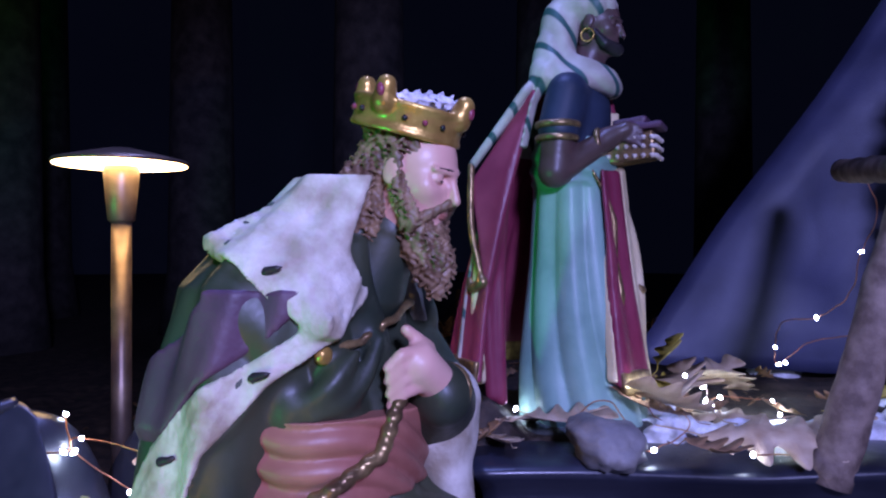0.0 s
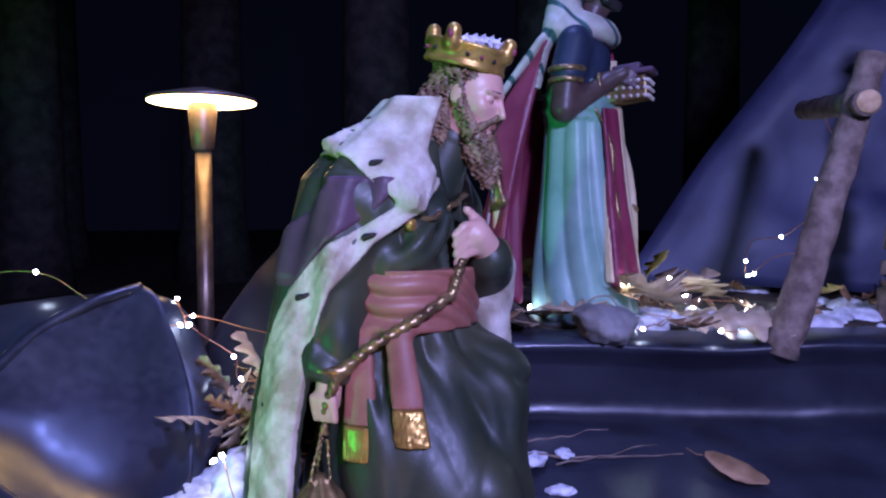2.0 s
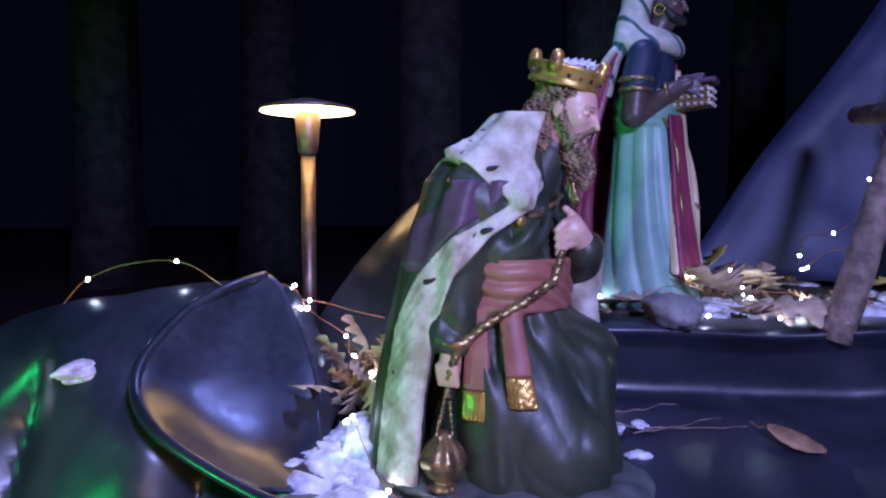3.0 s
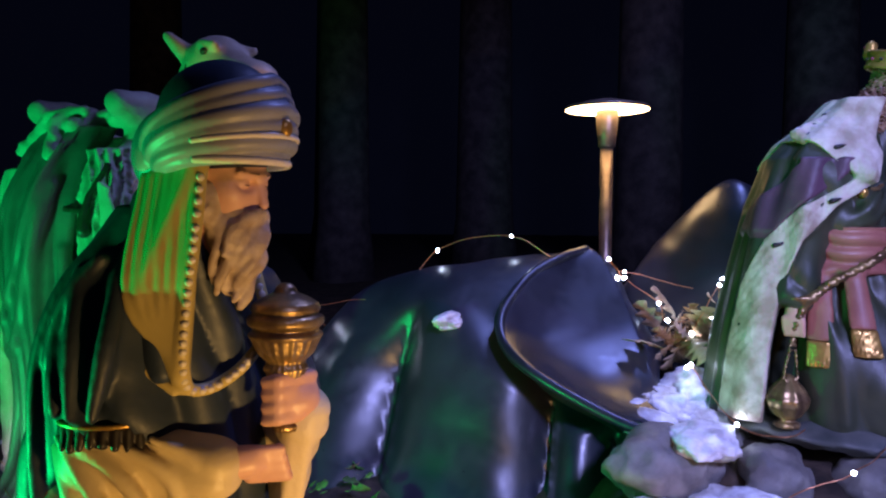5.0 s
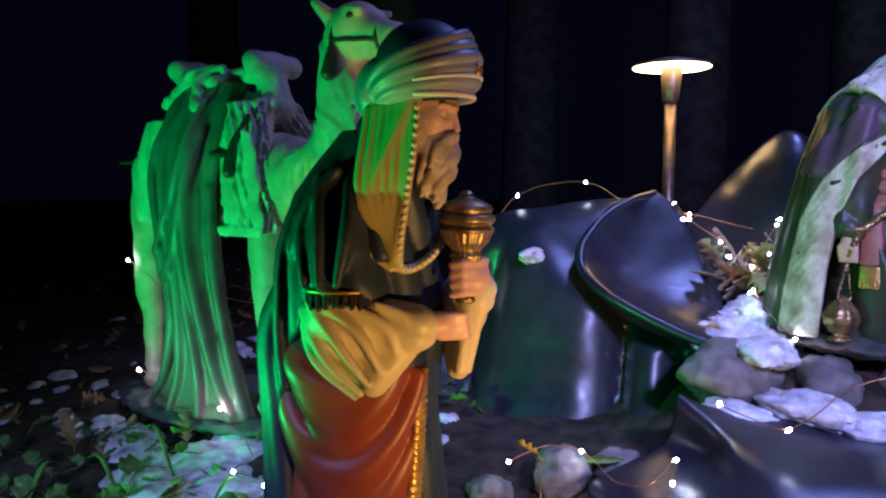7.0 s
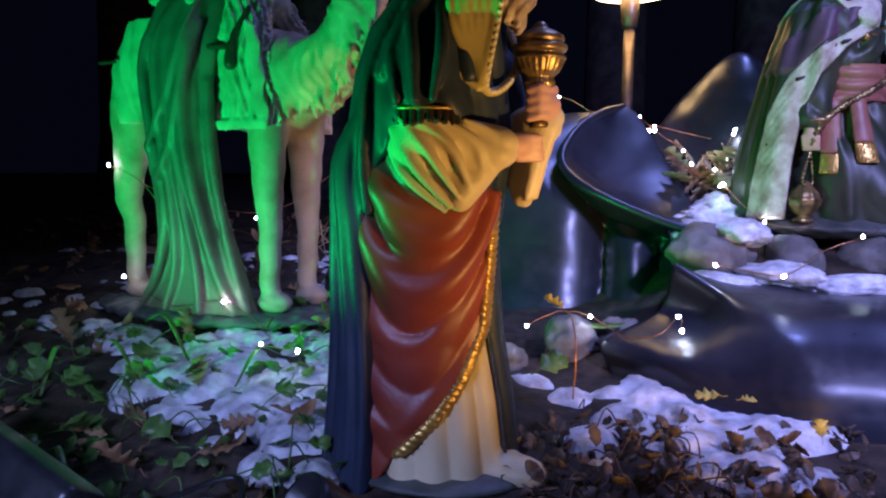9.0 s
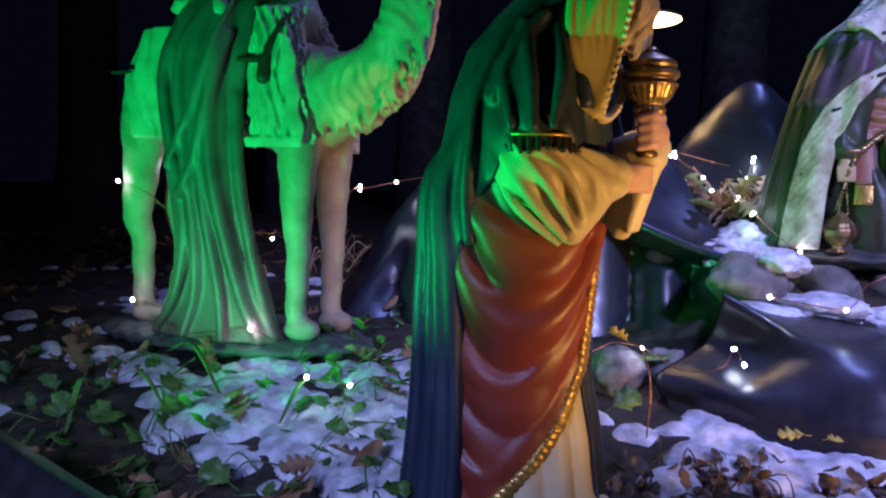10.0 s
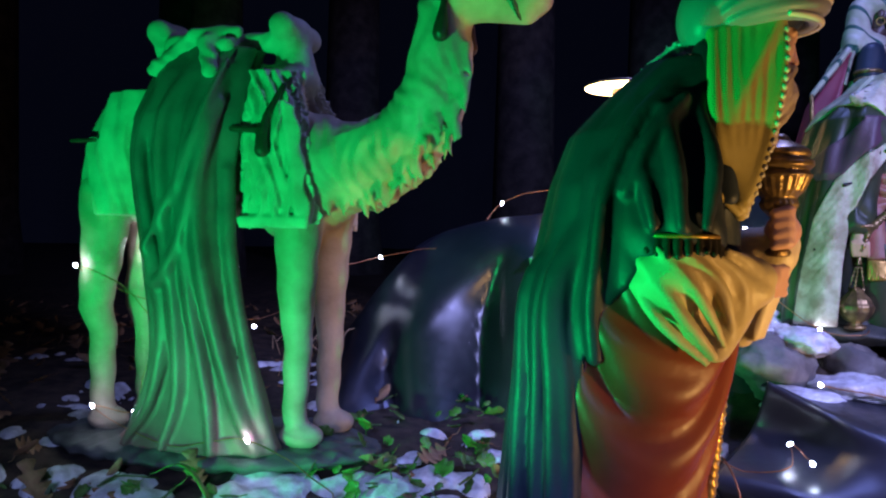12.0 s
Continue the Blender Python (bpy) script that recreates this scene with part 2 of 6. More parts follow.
class Sculpt:
    """Collects shapes by material; each material becomes one closed skin of the statue's single mesh."""

    def __init__(self, h=0.004):
        self.h, self.groups, self.mats, self.turned, self.fine = h, {}, [], None, False

    def turn(self, pivot=None, to=None, rot=None, size=1.0):
        """Shapes added from here on are turned about pivot and moved to another place; with no values, back to the plain frame."""
        self.turned = None if pivot is None else (np.array(pivot, float), np.array(to, float), np.array(rot, float), size)

    def add(self, mat, fn, lo, hi, k=0.012, cut=False):
        if self.turned is not None:
            pivot, to, rot, size = self.turned
            plain = fn
            fn = lambda p: plain((p - to) @ rot / size + pivot) * size
            box8 = np.array([[(lo, hi)[i][0], (lo, hi)[j][1], (lo, hi)[m][2]] for i in (0, 1) for j in (0, 1) for m in (0, 1)])
            box8 = (box8 - pivot) @ rot.T * size + to
            lo, hi = box8.min(0), box8.max(0)
        key = (mat, self.fine)
        if key not in self.groups:
            self.groups[key] = []
            self.mats.append(key)
        self.groups[key].append((fn, np.array(lo, float), np.array(hi, float), k, cut))

    def cap(self, mat, a, b, ra, rb, k=0.012, cut=False, rough=None):
        a, b = np.array(a, float), np.array(b, float)

        def fn(p):
            ab = b - a
            t = np.clip(((p - a) @ ab) / max(ab @ ab, 1e-9), 0, 1)
            d = np.linalg.norm(p - a - t[..., None] * ab, axis=-1) - (ra + (rb - ra) * t)
            return d if rough is None else d + rough(p)
        r = max(ra, rb) + 0.01
        self.add(mat, fn, np.minimum(a, b) - r, np.maximum(a, b) + r, k, cut)

    def chain(self, mat, pts, k=0.012, rough=None):
        for p, q in zip(pts, pts[1:]):
            self.cap(mat, p[:3], q[:3], p[3], q[3], k, rough=rough)
        shapes, n = self.groups[(mat, self.fine)], len(pts) - 1
        links = shapes[-n:]
        del shapes[-n:]
        shapes.append((links, np.min([c[1] for c in links], 0), np.max([c[2] for c in links], 0), k, False))

    def ell(self, mat, c, r, k=0.012, rot=None, cut=False, rough=None):
        c, r = np.array(c, float), np.array(r, float)
        m = np.eye(3) if rot is None else rot

        def fn(p):
            q = (p - c) @ m
            k0 = np.linalg.norm(q / r, axis=-1)
            k1 = np.linalg.norm(q / (r * r), axis=-1)
            d = k0 * (k0 - 1) / np.maximum(k1, 1e-6)
            return d if rough is None else d + rough(p)
        s = r.max() + 0.01
        self.add(mat, fn, c - s, c + s, k, cut)

    def loft(self, mat, rows, k=0.012, folds=None, shell=0.0, gap=None, cut=False, hem=None):
        """rows: z, centre x, centre y, radius x, radius y. shell: wall thickness; gap: (middle, half width) in degrees, left open, or a function of z."""
        rows = np.array(rows, float)

        def fn(p):
            z = p[..., 2]
            cx, cy, rx, ry = (np.interp(z, rows[:, 0], rows[:, i]) for i in (1, 2, 3, 4))
            x, y = p[..., 0] - cx, p[..., 1] - cy
            th = np.arctan2(y / ry, x / rx)
            d = (np.sqrt((x / rx) ** 2 + (y / ry) ** 2) - 1) * np.minimum(rx, ry)
            if folds is not None:
                d = d + folds(th, z)
            if shell:
                d = np.abs(d) - shell
            if gap is not None:
                mid, half = gap(z) if callable(gap) else gap
                off = np.abs((th - np.radians(mid) + np.pi) % (2 * np.pi) - np.pi)
                d = np.maximum(d, (np.radians(half) - off) * np.minimum(rx, ry))
            if hem is not None:
                d = np.maximum(d, hem(th) - z)
            return np.maximum(d * 0.8, np.maximum(rows[0, 0] - z, z - rows[-1, 0]))
        m = rows[:, 3:5].max() + 0.03
        lo = (rows[:, 1].min() - m, rows[:, 2].min() - m, rows[0, 0] - 0.01)
        hi = (rows[:, 1].max() + m, rows[:, 2].max() + m, rows[-1, 0] + 0.01)
        self.add(mat, fn, lo, hi, k, cut)

    def tri(self, mat, a, b, c, radius, k=0.012, rough=None):
        """A rounded three-cornered slab."""
        a, b, c = (np.array(v, float) for v in (a, b, c))

        def fn(p):
            nor = np.cross(b - a, c - a)
            nor = nor / np.linalg.norm(nor)
            flat = np.abs((p - a) @ nor)
            inside, edge = np.ones(p.shape[:-1], bool), None
            for u, v in ((a, b), (b, c), (c, a)):
                inside &= ((p - u) @ np.cross(nor, v - u)) >= 0
                t = np.clip(((p - u) @ (v - u)) / ((v - u) @ (v - u)), 0, 1)
                e = np.linalg.norm(p - u - t[..., None] * (v - u), axis=-1)
                edge = e if edge is None else np.minimum(edge, e)
            d = np.where(inside, flat, edge) - radius
            return d if rough is None else d + rough(p)
        s = radius + 0.01
        self.add(mat, fn, np.minimum(np.minimum(a, b), c) - s, np.maximum(np.maximum(a, b), c) + s, k)

    def ring(self, mat, c, r, thick, k=0.004, rot=None, squash=1.0):
        c = np.array(c, float)
        m = np.eye(3) if rot is None else rot

        def fn(p):
            q = (p - c) @ m
            return np.hypot(np.hypot(q[..., 0], q[..., 1] / squash) - r, q[..., 2]) - thick
        s = r * max(1, squash) + thick + 0.01
        self.add(mat, fn, c - s, c + s, k)

    def block(self, mat, c, r, k=0.004, rot=None, soft=0.003, cut=False):
        c, r = np.array(c, float), np.array(r, float)
        m = np.eye(3) if rot is None else rot

        def fn(p):
            q = np.abs((p - c) @ m) - r + soft
            return np.linalg.norm(np.maximum(q, 0), axis=-1) + np.minimum(q.max(-1), 0) - soft
        s = np.linalg.norm(r) + 0.01
        self.add(mat, fn, c - s, c + s, k, cut)

    def mesh(self, name):
        verts, quads, mids, n = [], [], [], 0
        for i, key in enumerate(self.mats):
            shapes, h = self.groups[key], self.h * (0.5 if key[1] else 1.0)
            lo = np.min([s[1] for s in shapes if not s[4]], 0) - 3 * h
            hi = np.max([s[2] for s in shapes if not s[4]], 0) + 3 * h
            size = np.ceil((hi - lo) / h).astype(int) + 1
            grid = np.full(size, 1.0, np.float32)
            for fn, slo, shi, k, cut in shapes:
                a = np.maximum(np.floor((slo - k - lo) / h).astype(int), 0)
                b = np.minimum(np.ceil((shi + k - lo) / h).astype(int) + 1, size)
                if (b <= a).any():
                    continue
                if isinstance(fn, list):
                    d = np.full(b - a, 1.0, np.float32)
                    for link, llo, lhi, _, _ in fn:
                        la = np.maximum(np.floor((llo - k - lo) / h).astype(int), a)
                        lb = np.minimum(np.ceil((lhi + k - lo) / h).astype(int) + 1, b)
                        if (lb > la).all():
                            ax = [lo[j] + h * np.arange(la[j], lb[j]) for j in range(3)]
                            piece = d[la[0] - a[0]:lb[0] - a[0], la[1] - a[1]:lb[1] - a[1], la[2] - a[2]:lb[2] - a[2]]
                            piece[...] = np.minimum(piece, link(np.stack(np.meshgrid(*ax, indexing="ij"), -1)))
                else:
                    ax = [lo[j] + h * np.arange(a[j], b[j]) for j in range(3)]
                    d = fn(np.stack(np.meshgrid(*ax, indexing="ij"), -1))
                sub = grid[a[0]:b[0], a[1]:b[1], a[2]:b[2]]
                sub[...] = -smooth_min(-sub, d, k) if cut else smooth_min(sub, d, k)
            v, q = net(grid, lo, h)
            v = relaxed(v, q)
            verts.append(v), quads.append(q + n), mids.append(np.full(len(q), i))
            n += len(v)
        verts, quads, mids = np.concatenate(verts), np.concatenate(quads), np.concatenate(mids)
        me = bpy.data.meshes.new(name)
        me.vertices.add(len(verts))
        me.vertices.foreach_set("co", verts.astype(np.float32).ravel())
        me.loops.add(len(quads) * 4)
        me.loops.foreach_set("vertex_index", quads.ravel().astype(np.int32))
        me.polygons.add(len(quads))
        me.polygons.foreach_set("loop_start", np.arange(0, len(quads) * 4, 4, dtype=np.int32))
        me.polygons.foreach_set("material_index", mids.astype(np.int32))
        me.polygons.foreach_set("use_smooth", np.ones(len(quads), bool))
        for mat, _ in self.mats:
            me.materials.append(mat)
        me.update(calc_edges=True)
        me.validate()
        return me


def curls(size, amp):
    f = 2 * math.pi / size
    return lambda p: amp * (np.sin(f * p[..., 0] + 2.1 * np.sin(f * 0.6 * p[..., 2])) * np.sin(f * p[..., 2] + 1.7 * np.sin(f * 0.7 * p[..., 1])) + 0.5 * np.sin(f * 1.3 * p[..., 1] + 1.3))


def locks(size, amp):
    f = 2 * math.pi / size
    return lambda p: amp * np.sin(f * (p[..., 0] - 0.35 * p[..., 2]) + 2.2 * np.sin(f * 0.28 * p[..., 2])) * np.cos(f * p[..., 1] * 0.7)


# ---- helpers for things ----
def part(name, bm, material, parent=None, label="", smooth=True):
    me = bpy.data.meshes.new(name)
    bm.to_mesh(me)
    bm.free()
    me.materials.append(material)
    for f in me.polygons:
        f.use_smooth = smooth
    ob = new(name, me)
    if parent is not None:
        ob.parent = parent
    if label:
        ob["label"] = label
    return ob


def thing(name, m, label, category, group="", kind=""):
    ob = new(name)
    ob.empty_display_size = 0.05
    ob.matrix_world = m
    return tagged(ob, label, category, group, kind)


def spun(rows, seg=32, squash=1.0):
    """A turned shape from (radius, z) rows."""
    bm = bmesh.new()
    rings = [[bm.verts.new((r * math.cos(2 * math.pi * i / seg), squash * r * math.sin(2 * math.pi * i / seg), z)) for i in range(seg)] for r, z in rows]
    for a, b in zip(rings, rings[1:]):
        for i in range(seg):
            bm.faces.new((a[i], a[(i + 1) % seg], b[(i + 1) % seg], b[i]))
    for ring, turn in ((rings[0], -1), (rings[-1], 1)):
        if rows[0 if turn < 0 else -1][0] > 1e-4:
            bm.faces.new(ring[::turn])
    bmesh.ops.recalc_face_normals(bm, faces=bm.faces)
    return bm


def glide(pts, n):
    """n points a span along a smooth line through pts."""
    pts = [Vector(p) for p in pts]
    ext = [2 * pts[0] - pts[1]] + pts + [2 * pts[-1] - pts[-2]]
    out = []
    for i in range(1, len(ext) - 2):
        a, b, c, d = ext[i - 1:i + 3]
        for j in range(n):
            t = j / n
            out.append(0.5 * (2 * b + (c - a) * t + (2 * a - 5 * b + 4 * c - d) * t * t + (3 * b - a - 3 * c + d) * t ** 3))
    return out + [pts[-1]]


def tube(pts, radii, seg=8, bm=None):
    bm = bm or bmesh.new()
    pts = [Vector(p) for p in pts]
    if not isinstance(radii, (list, tuple)):
        radii = [radii] * len(pts)
    rings, up = [], Vector((0, 0, 1))
    for i, p in enumerate(pts):
        d = (pts[min(i + 1, len(pts) - 1)] - pts[max(i - 1, 0)]).normalized()
        s = d.cross(up)
        if s.length < 0.1:
            s = d.cross(Vector((1, 0, 0)))
        s.normalize()
        u = s.cross(d)
        rings.append([bm.verts.new(p + radii[i] * (math.cos(2 * math.pi * k / seg) * s + math.sin(2 * math.pi * k / seg) * u)) for k in range(seg)])
    for a, b in zip(rings, rings[1:]):
        for k in range(seg):
            bm.faces.new((a[k], a[(k + 1) % seg], b[(k + 1) % seg], b[k]))
    bm.faces.new(rings[0][::-1]), bm.faces.new(rings[-1])
    bmesh.ops.recalc_face_normals(bm, faces=bm.faces)
    return bm


def box(sx, sy, sz, bevel=0.004):
    bm = bmesh.new()
    bmesh.ops.create_cube(bm, size=1, matrix=Matrix.Diagonal((sx, sy, sz, 1)))
    bmesh.ops.bevel(bm, geom=bm.edges[:], offset=bevel, segments=2, affect="EDGES", profile=0.5)
    return bm


def lumpy(rx, ry, rz, seed, rough=0.25, level=3):
    bm = bmesh.new()
    bmesh.ops.create_icosphere(bm, subdivisions=level, radius=1)
    o = Vector((seed * 3.1, seed * 1.7, seed * 2.3))
    for v in bm.verts:
        f = 1 + rough * noise.noise(v.co * 1.3 + o) + 0.4 * rough * noise.noise(v.co * 3.5 + o) + 0.16 * rough * noise.noise(v.co * 11 + o) + 0.1 * rough * noise.noise(v.co * 23 + o)
        v.co = Vector((v.co.x * rx * f, v.co.y * ry * f, v.co.z * rz * f))
    return bm


def smoothstep(a, b, x):
    t = np.clip((x - a) / (b - a), 0, 1)
    return t * t * (3 - 2 * t)


def ground_height(x, y):
    base = -0.045 + 0.125 * np.clip(y, -2.0, 1.0) + 0.02 * np.clip(y - 1.0, 0, 10)
    mound = 0.16 * smoothstep(-0.75, -0.25, x) * smoothstep(0.15, 0.7, y) * (1 - 0.75 * smoothstep(0.0, 0.15, x))
    shelf = 0.31 * smoothstep(-0.1, 0.1, x) * smoothstep(1.05, 1.25, y)
    fade = 1 - smoothstep(2.5, 4.5, np.hypot(x, y - 0.7))
    return base + (mound + shelf) * fade


def wavy(x, y, seed, scale):
    """Soft bumps between about -1 and 1."""
    r = np.random.RandomState(seed)
    out = 0
    for i in range(9):
        a, f, ph = r.uniform(0, 6.28), scale * r.uniform(0.6, 1.9), r.uniform(0, 6.28)
        out = out + np.sin(f * (x * math.cos(a) + y * math.sin(a)) + ph + 0.9 * np.sin(f * 0.7 * (y * math.cos(a) - x * math.sin(a)) + ph * 2))
    return out / 4.0


def field(name, xs, ys, heights, material):
    X, Y = np.meshgrid(xs, ys, indexing="ij")
    Z = heights(X, Y)
    nx, ny = X.shape
    verts = np.stack([X, Y, Z], -1).reshape(-1, 3)
    i = np.arange(nx * ny).reshape(nx, ny)
    quads = np.stack([i[:-1, :-1], i[1:, :-1], i[1:, 1:], i[:-1, 1:]], -1).reshape(-1, 4)
    keep = ~np.isnan(verts[:, 2])
    quads = quads[keep[quads].all(1)]
    remap = np.cumsum(keep) - 1
    me = bpy.data.meshes.new(name)
    me.from_pydata(verts[keep].tolist(), [], remap[quads].tolist())
    me.materials.append(material)
    me.polygons.foreach_set("use_smooth", np.ones(len(me.polygons), bool))
    return new(name, me)


def drape(name, cage, material, label, category, n=14, wrinkle=0.008, seed=3, thick=0.003, scale=16.0, pleat=None):
    """A cloth or rubber sheet laid smoothly over a coarse cage of points, with creases."""
    cols = [glide(row, n) for row in cage]
    lines = [glide([c[i] for c in cols], n) for i in range(len(cols[0]))]
    bm = bmesh.new()
    vs = []
    for i, line in enumerate(lines):
        vs.append([])
        for j, p in enumerate(line):
            o = Vector((seed * 1.3, seed * 2.1, seed * 0.7))
            crease = 1 - abs(noise.noise(Vector((p.x * 1.0, p.y * 0.6, p.z * 0.6)) * scale * 0.35 + o)) * 2
            fine = noise.noise(p * scale + o)
            edge = min(1, min(i, len(lines) - 1 - i, j, len(line) - 1 - j) / 4 + 0.3)
            if pleat is not None:
                amp, count, start = pleat
                u, v = i / (len(lines) - 1), j / n
                w = float(smoothstep(start, start + 1.2, v))
                p = p + Vector((-0.25, -1, 0.1)) * amp * w * (abs(math.sin(count * math.pi * u + 1.2 * math.sin(7 * u) + 0.5 * v)) ** 0.7 - 0.4)
            vs[-1].append(bm.verts.new(p + Vector((0.3 * fine, -0.5, 0.8)) * wrinkle * edge * (crease + 0.5 * fine)))
    for i in range(len(vs) - 1):
        for j in range(len(vs[0]) - 1):
            bm.faces.new((vs[i][j], vs[i + 1][j], vs[i + 1][j + 1], vs[i][j + 1]))
    ob = part(name, bm, material)
    so = ob.modifiers.new("thickness", "SOLIDIFY")
    so.thickness = thick
    return tagged(ob, label, category)


# ---- ground ----
near = np.arange(-3.2, 2.41, 0.02)
gx = np.concatenate([[-60, -40, -25, -15, -10, -7, -5.5, -4.5, -3.8], near, [2.8, 3.5, 4.5, 6, 9, 14, 25, 40, 60]])
near_y = np.arange(-1.6, 3.41, 0.02)
gy = np.concatenate([[-60, -30, -15, -8, -5, -3.5, -2.5, -2.0], near_y, [3.8, 4.5, 5.5, 7, 9, 12, 18, 30, 60]])
tagged(field("ground", gx, gy, lambda x, y: ground_height(x, y) + 0.008 * wavy(x, y, 4, 14) + 0.004 * wavy(x, y, 5, 50), SOIL),
       "dark trodden soil with rotting leaf litter", "ground", kind="structure")


lump_rng = np.random.RandomState(17)


def snow_patch(x0, x1, y0, y1, step, count, small, large, sparse):
    """Crusted snow lying in rounded lumps, with bare soil between them."""
    xs, ys = np.arange(x0, x1, step), np.arange(y0, y1, step)
    X, Y = np.meshgrid(xs, ys, indexing="ij")
    top = np.full(X.shape, -0.03)
    for _ in range(count):
        cx, cy = lump_rng.uniform(x0 + 0.05, x1 - 0.05), lump_rng.uniform(y0 + 0.05, y1 - 0.05)
        if wavy(np.array(cx), np.array(cy), 11, 7) + lump_rng.uniform(-0.4, 0.4) < sparse:
            continue
        r, a, q = lump_rng.uniform(small, large), lump_rng.uniform(0, 3.14), lump_rng.uniform(0.6, 1.0)
        w = 1.4 * r
        i0, i1 = max(0, int((cx - w - x0) / step)), int((cx + w - x0) / step) + 2
        j0, j1 = max(0, int((cy - w - y0) / step)), int((cy + w - y0) / step) + 2
        dx, dy = X[i0:i1, j0:j1] - cx, Y[i0:i1, j0:j1] - cy
        u, v = (dx * math.cos(a) + dy * math.sin(a)) / r, (dy * math.cos(a) - dx * math.sin(a)) / (r * q)
        d = 1 - (u * u + v * v) * (1 + 0.35 * wavy(X[i0:i1, j0:j1], Y[i0:i1, j0:j1], 21, 60))
        h = np.where(d > 0, np.sqrt(np.maximum(d, 0)) * r * lump_rng.uniform(0.35, 0.6), 0.05 * d) - 0.003
        top[i0:i1, j0:j1] = np.maximum(top[i0:i1, j0:j1], h)
    soft = top.copy()
    soft[1:-1, 1:-1] = (4 * top[1:-1, 1:-1] + top[2:, 1:-1] + top[:-2, 1:-1] + top[1:-1, 2:] + top[1:-1, :-2]) / 8
    Z = ground_height(X, Y) + soft + 0.0022 * wavy(X, Y, 13, 130) + 0.0012 * wavy(X, Y, 14, 320)
    Z[soft < -0.02] = np.nan
    return tagged(field("snow_cover", xs, ys, lambda x, y: Z, SNOW), "patchy crusted old snow over soil and leaves", "snow", kind="stuff")


snow_patch(-2.25, -0.98, -0.55, 0.45, 0.006, 620, 0.018, 0.060, -0.25)
snow_patch(-2.6, -0.95, 0.40, 1.30, 0.008, 420, 0.010, 0.034, 0.20)
snow_patch(-0.86, 0.10, -0.45, 0.36, 0.007, 330, 0.018, 0.060, 0.42)
snow_patch(0.20, 1.20, 1.10, 1.95, 0.008, 330, 0.018, 0.050, -0.1)


# ring wall round the scene, glowing faintly so the distance isn't pure black
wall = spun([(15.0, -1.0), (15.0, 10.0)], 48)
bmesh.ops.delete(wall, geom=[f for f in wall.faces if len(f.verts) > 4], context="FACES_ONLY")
tagged(part("backdrop", wall, NIGHT_WOOD_GLOW), "dark night wood backdrop with a faint blue haze glow", "woods", kind="structure")


# ---- pond liner sheets ----
drape("pond_liner", [
    [(-1.44, 1.12, 0.06), (-1.18, 1.22, 0.15), (-0.90, 1.22, 0.28), (-0.56, 1.14, 0.34), (-0.44, 1.08, 0.26), (-0.35, 1.0, 0.22)],
    [(-1.42, 0.95, 0.06), (-1.16, 1.04, 0.40), (-0.86, 1.03, 0.49), (-0.58, 1.03, 0.52), (-0.50, 1.02, 0.42), (-0.42, 0.92, 0.30)],
    [(-1.36, 0.80, 0.06), (-1.12, 0.92, 0.34), (-0.90, 0.86, 0.43), (-0.735, 0.84, 0.36), (-0.58, 0.80, 0.24), (-0.42, 0.67, 0.22)],
    [(-1.32, 0.76, 0.02), (-1.09, 0.87, 0.22), (-0.90, 0.82, 0.28), (-0.73, 0.79, 0.25), (-0.58, 0.75, 0.18), (-0.42, 0.68, 0.17)],
    [(-1.26, 0.71, -0.01), (-1.05, 0.79, 0.09), (-0.89, 0.77, 0.13), (-0.71, 0.74, 0.11), (-0.56, 0.70, 0.09), (-0.40, 0.62, 0.10)],
    [(-1.20, 0.64, -0.03), (-1.02, 0.70, -0.02), (-0.88, 0.70, -0.02), (-0.70, 0.67, -0.01), (-0.54, 0.62, 0.0), (-0.38, 0.55, 0.03)],
], LINER, "black rubber pond liner bunched into tall folds", "pond liner", wrinkle=0.006, seed=3, pleat=(0.085, 4.0, 1.7))
flap = drape("liner_flap", [
    [(-0.60, 1.04, 0.50), (-0.605, 1.005, 0.535), (-0.590, 1.010, 0.540), (-0.572, 1.010, 0.535), (-0.555, 1.005, 0.52)],
    [(-0.69, 0.95, 0.44), (-0.700, 0.895, 0.480), (-0.635, 0.925, 0.452), (-0.570, 0.945, 0.440), (-0.510, 0.965, 0.45)],
    [(-0.73, 0.86, 0.36), (-0.750, 0.785, 0.392), (-0.660, 0.825, 0.350), (-0.560, 0.865, 0.340), (-0.470, 0.915, 0.37)],
    [(-0.65, 0.76, 0.27), (-0.665, 0.690, 0.312), (-0.590, 0.735, 0.277), (-0.520, 0.775, 0.267), (-0.440, 0.835, 0.30)],
    [(-0.49, 0.69, 0.21), (-0.500, 0.635, 0.245), (-0.470, 0.650, 0.240), (-0.440, 0.665, 0.235), (-0.410, 0.690, 0.24)],
], LINER, "folded-over flap of black rubber liner, hollow like a sail", "pond liner", wrinkle=0.002, seed=5, thick=0.006)
part("rolled_edge", tube(glide([(-0.585, 1.012, 0.538), (-0.640, 0.955, 0.520), (-0.702, 0.892, 0.480), (-0.745, 0.800, 0.405), (-0.720, 0.735, 0.345), (-0.640, 0.680, 0.300), (-0.500, 0.632, 0.245), (-0.40, 0.60, 0.225)], 10), 0.011, 10), LINER, flap, "thick rolled rubber edge")
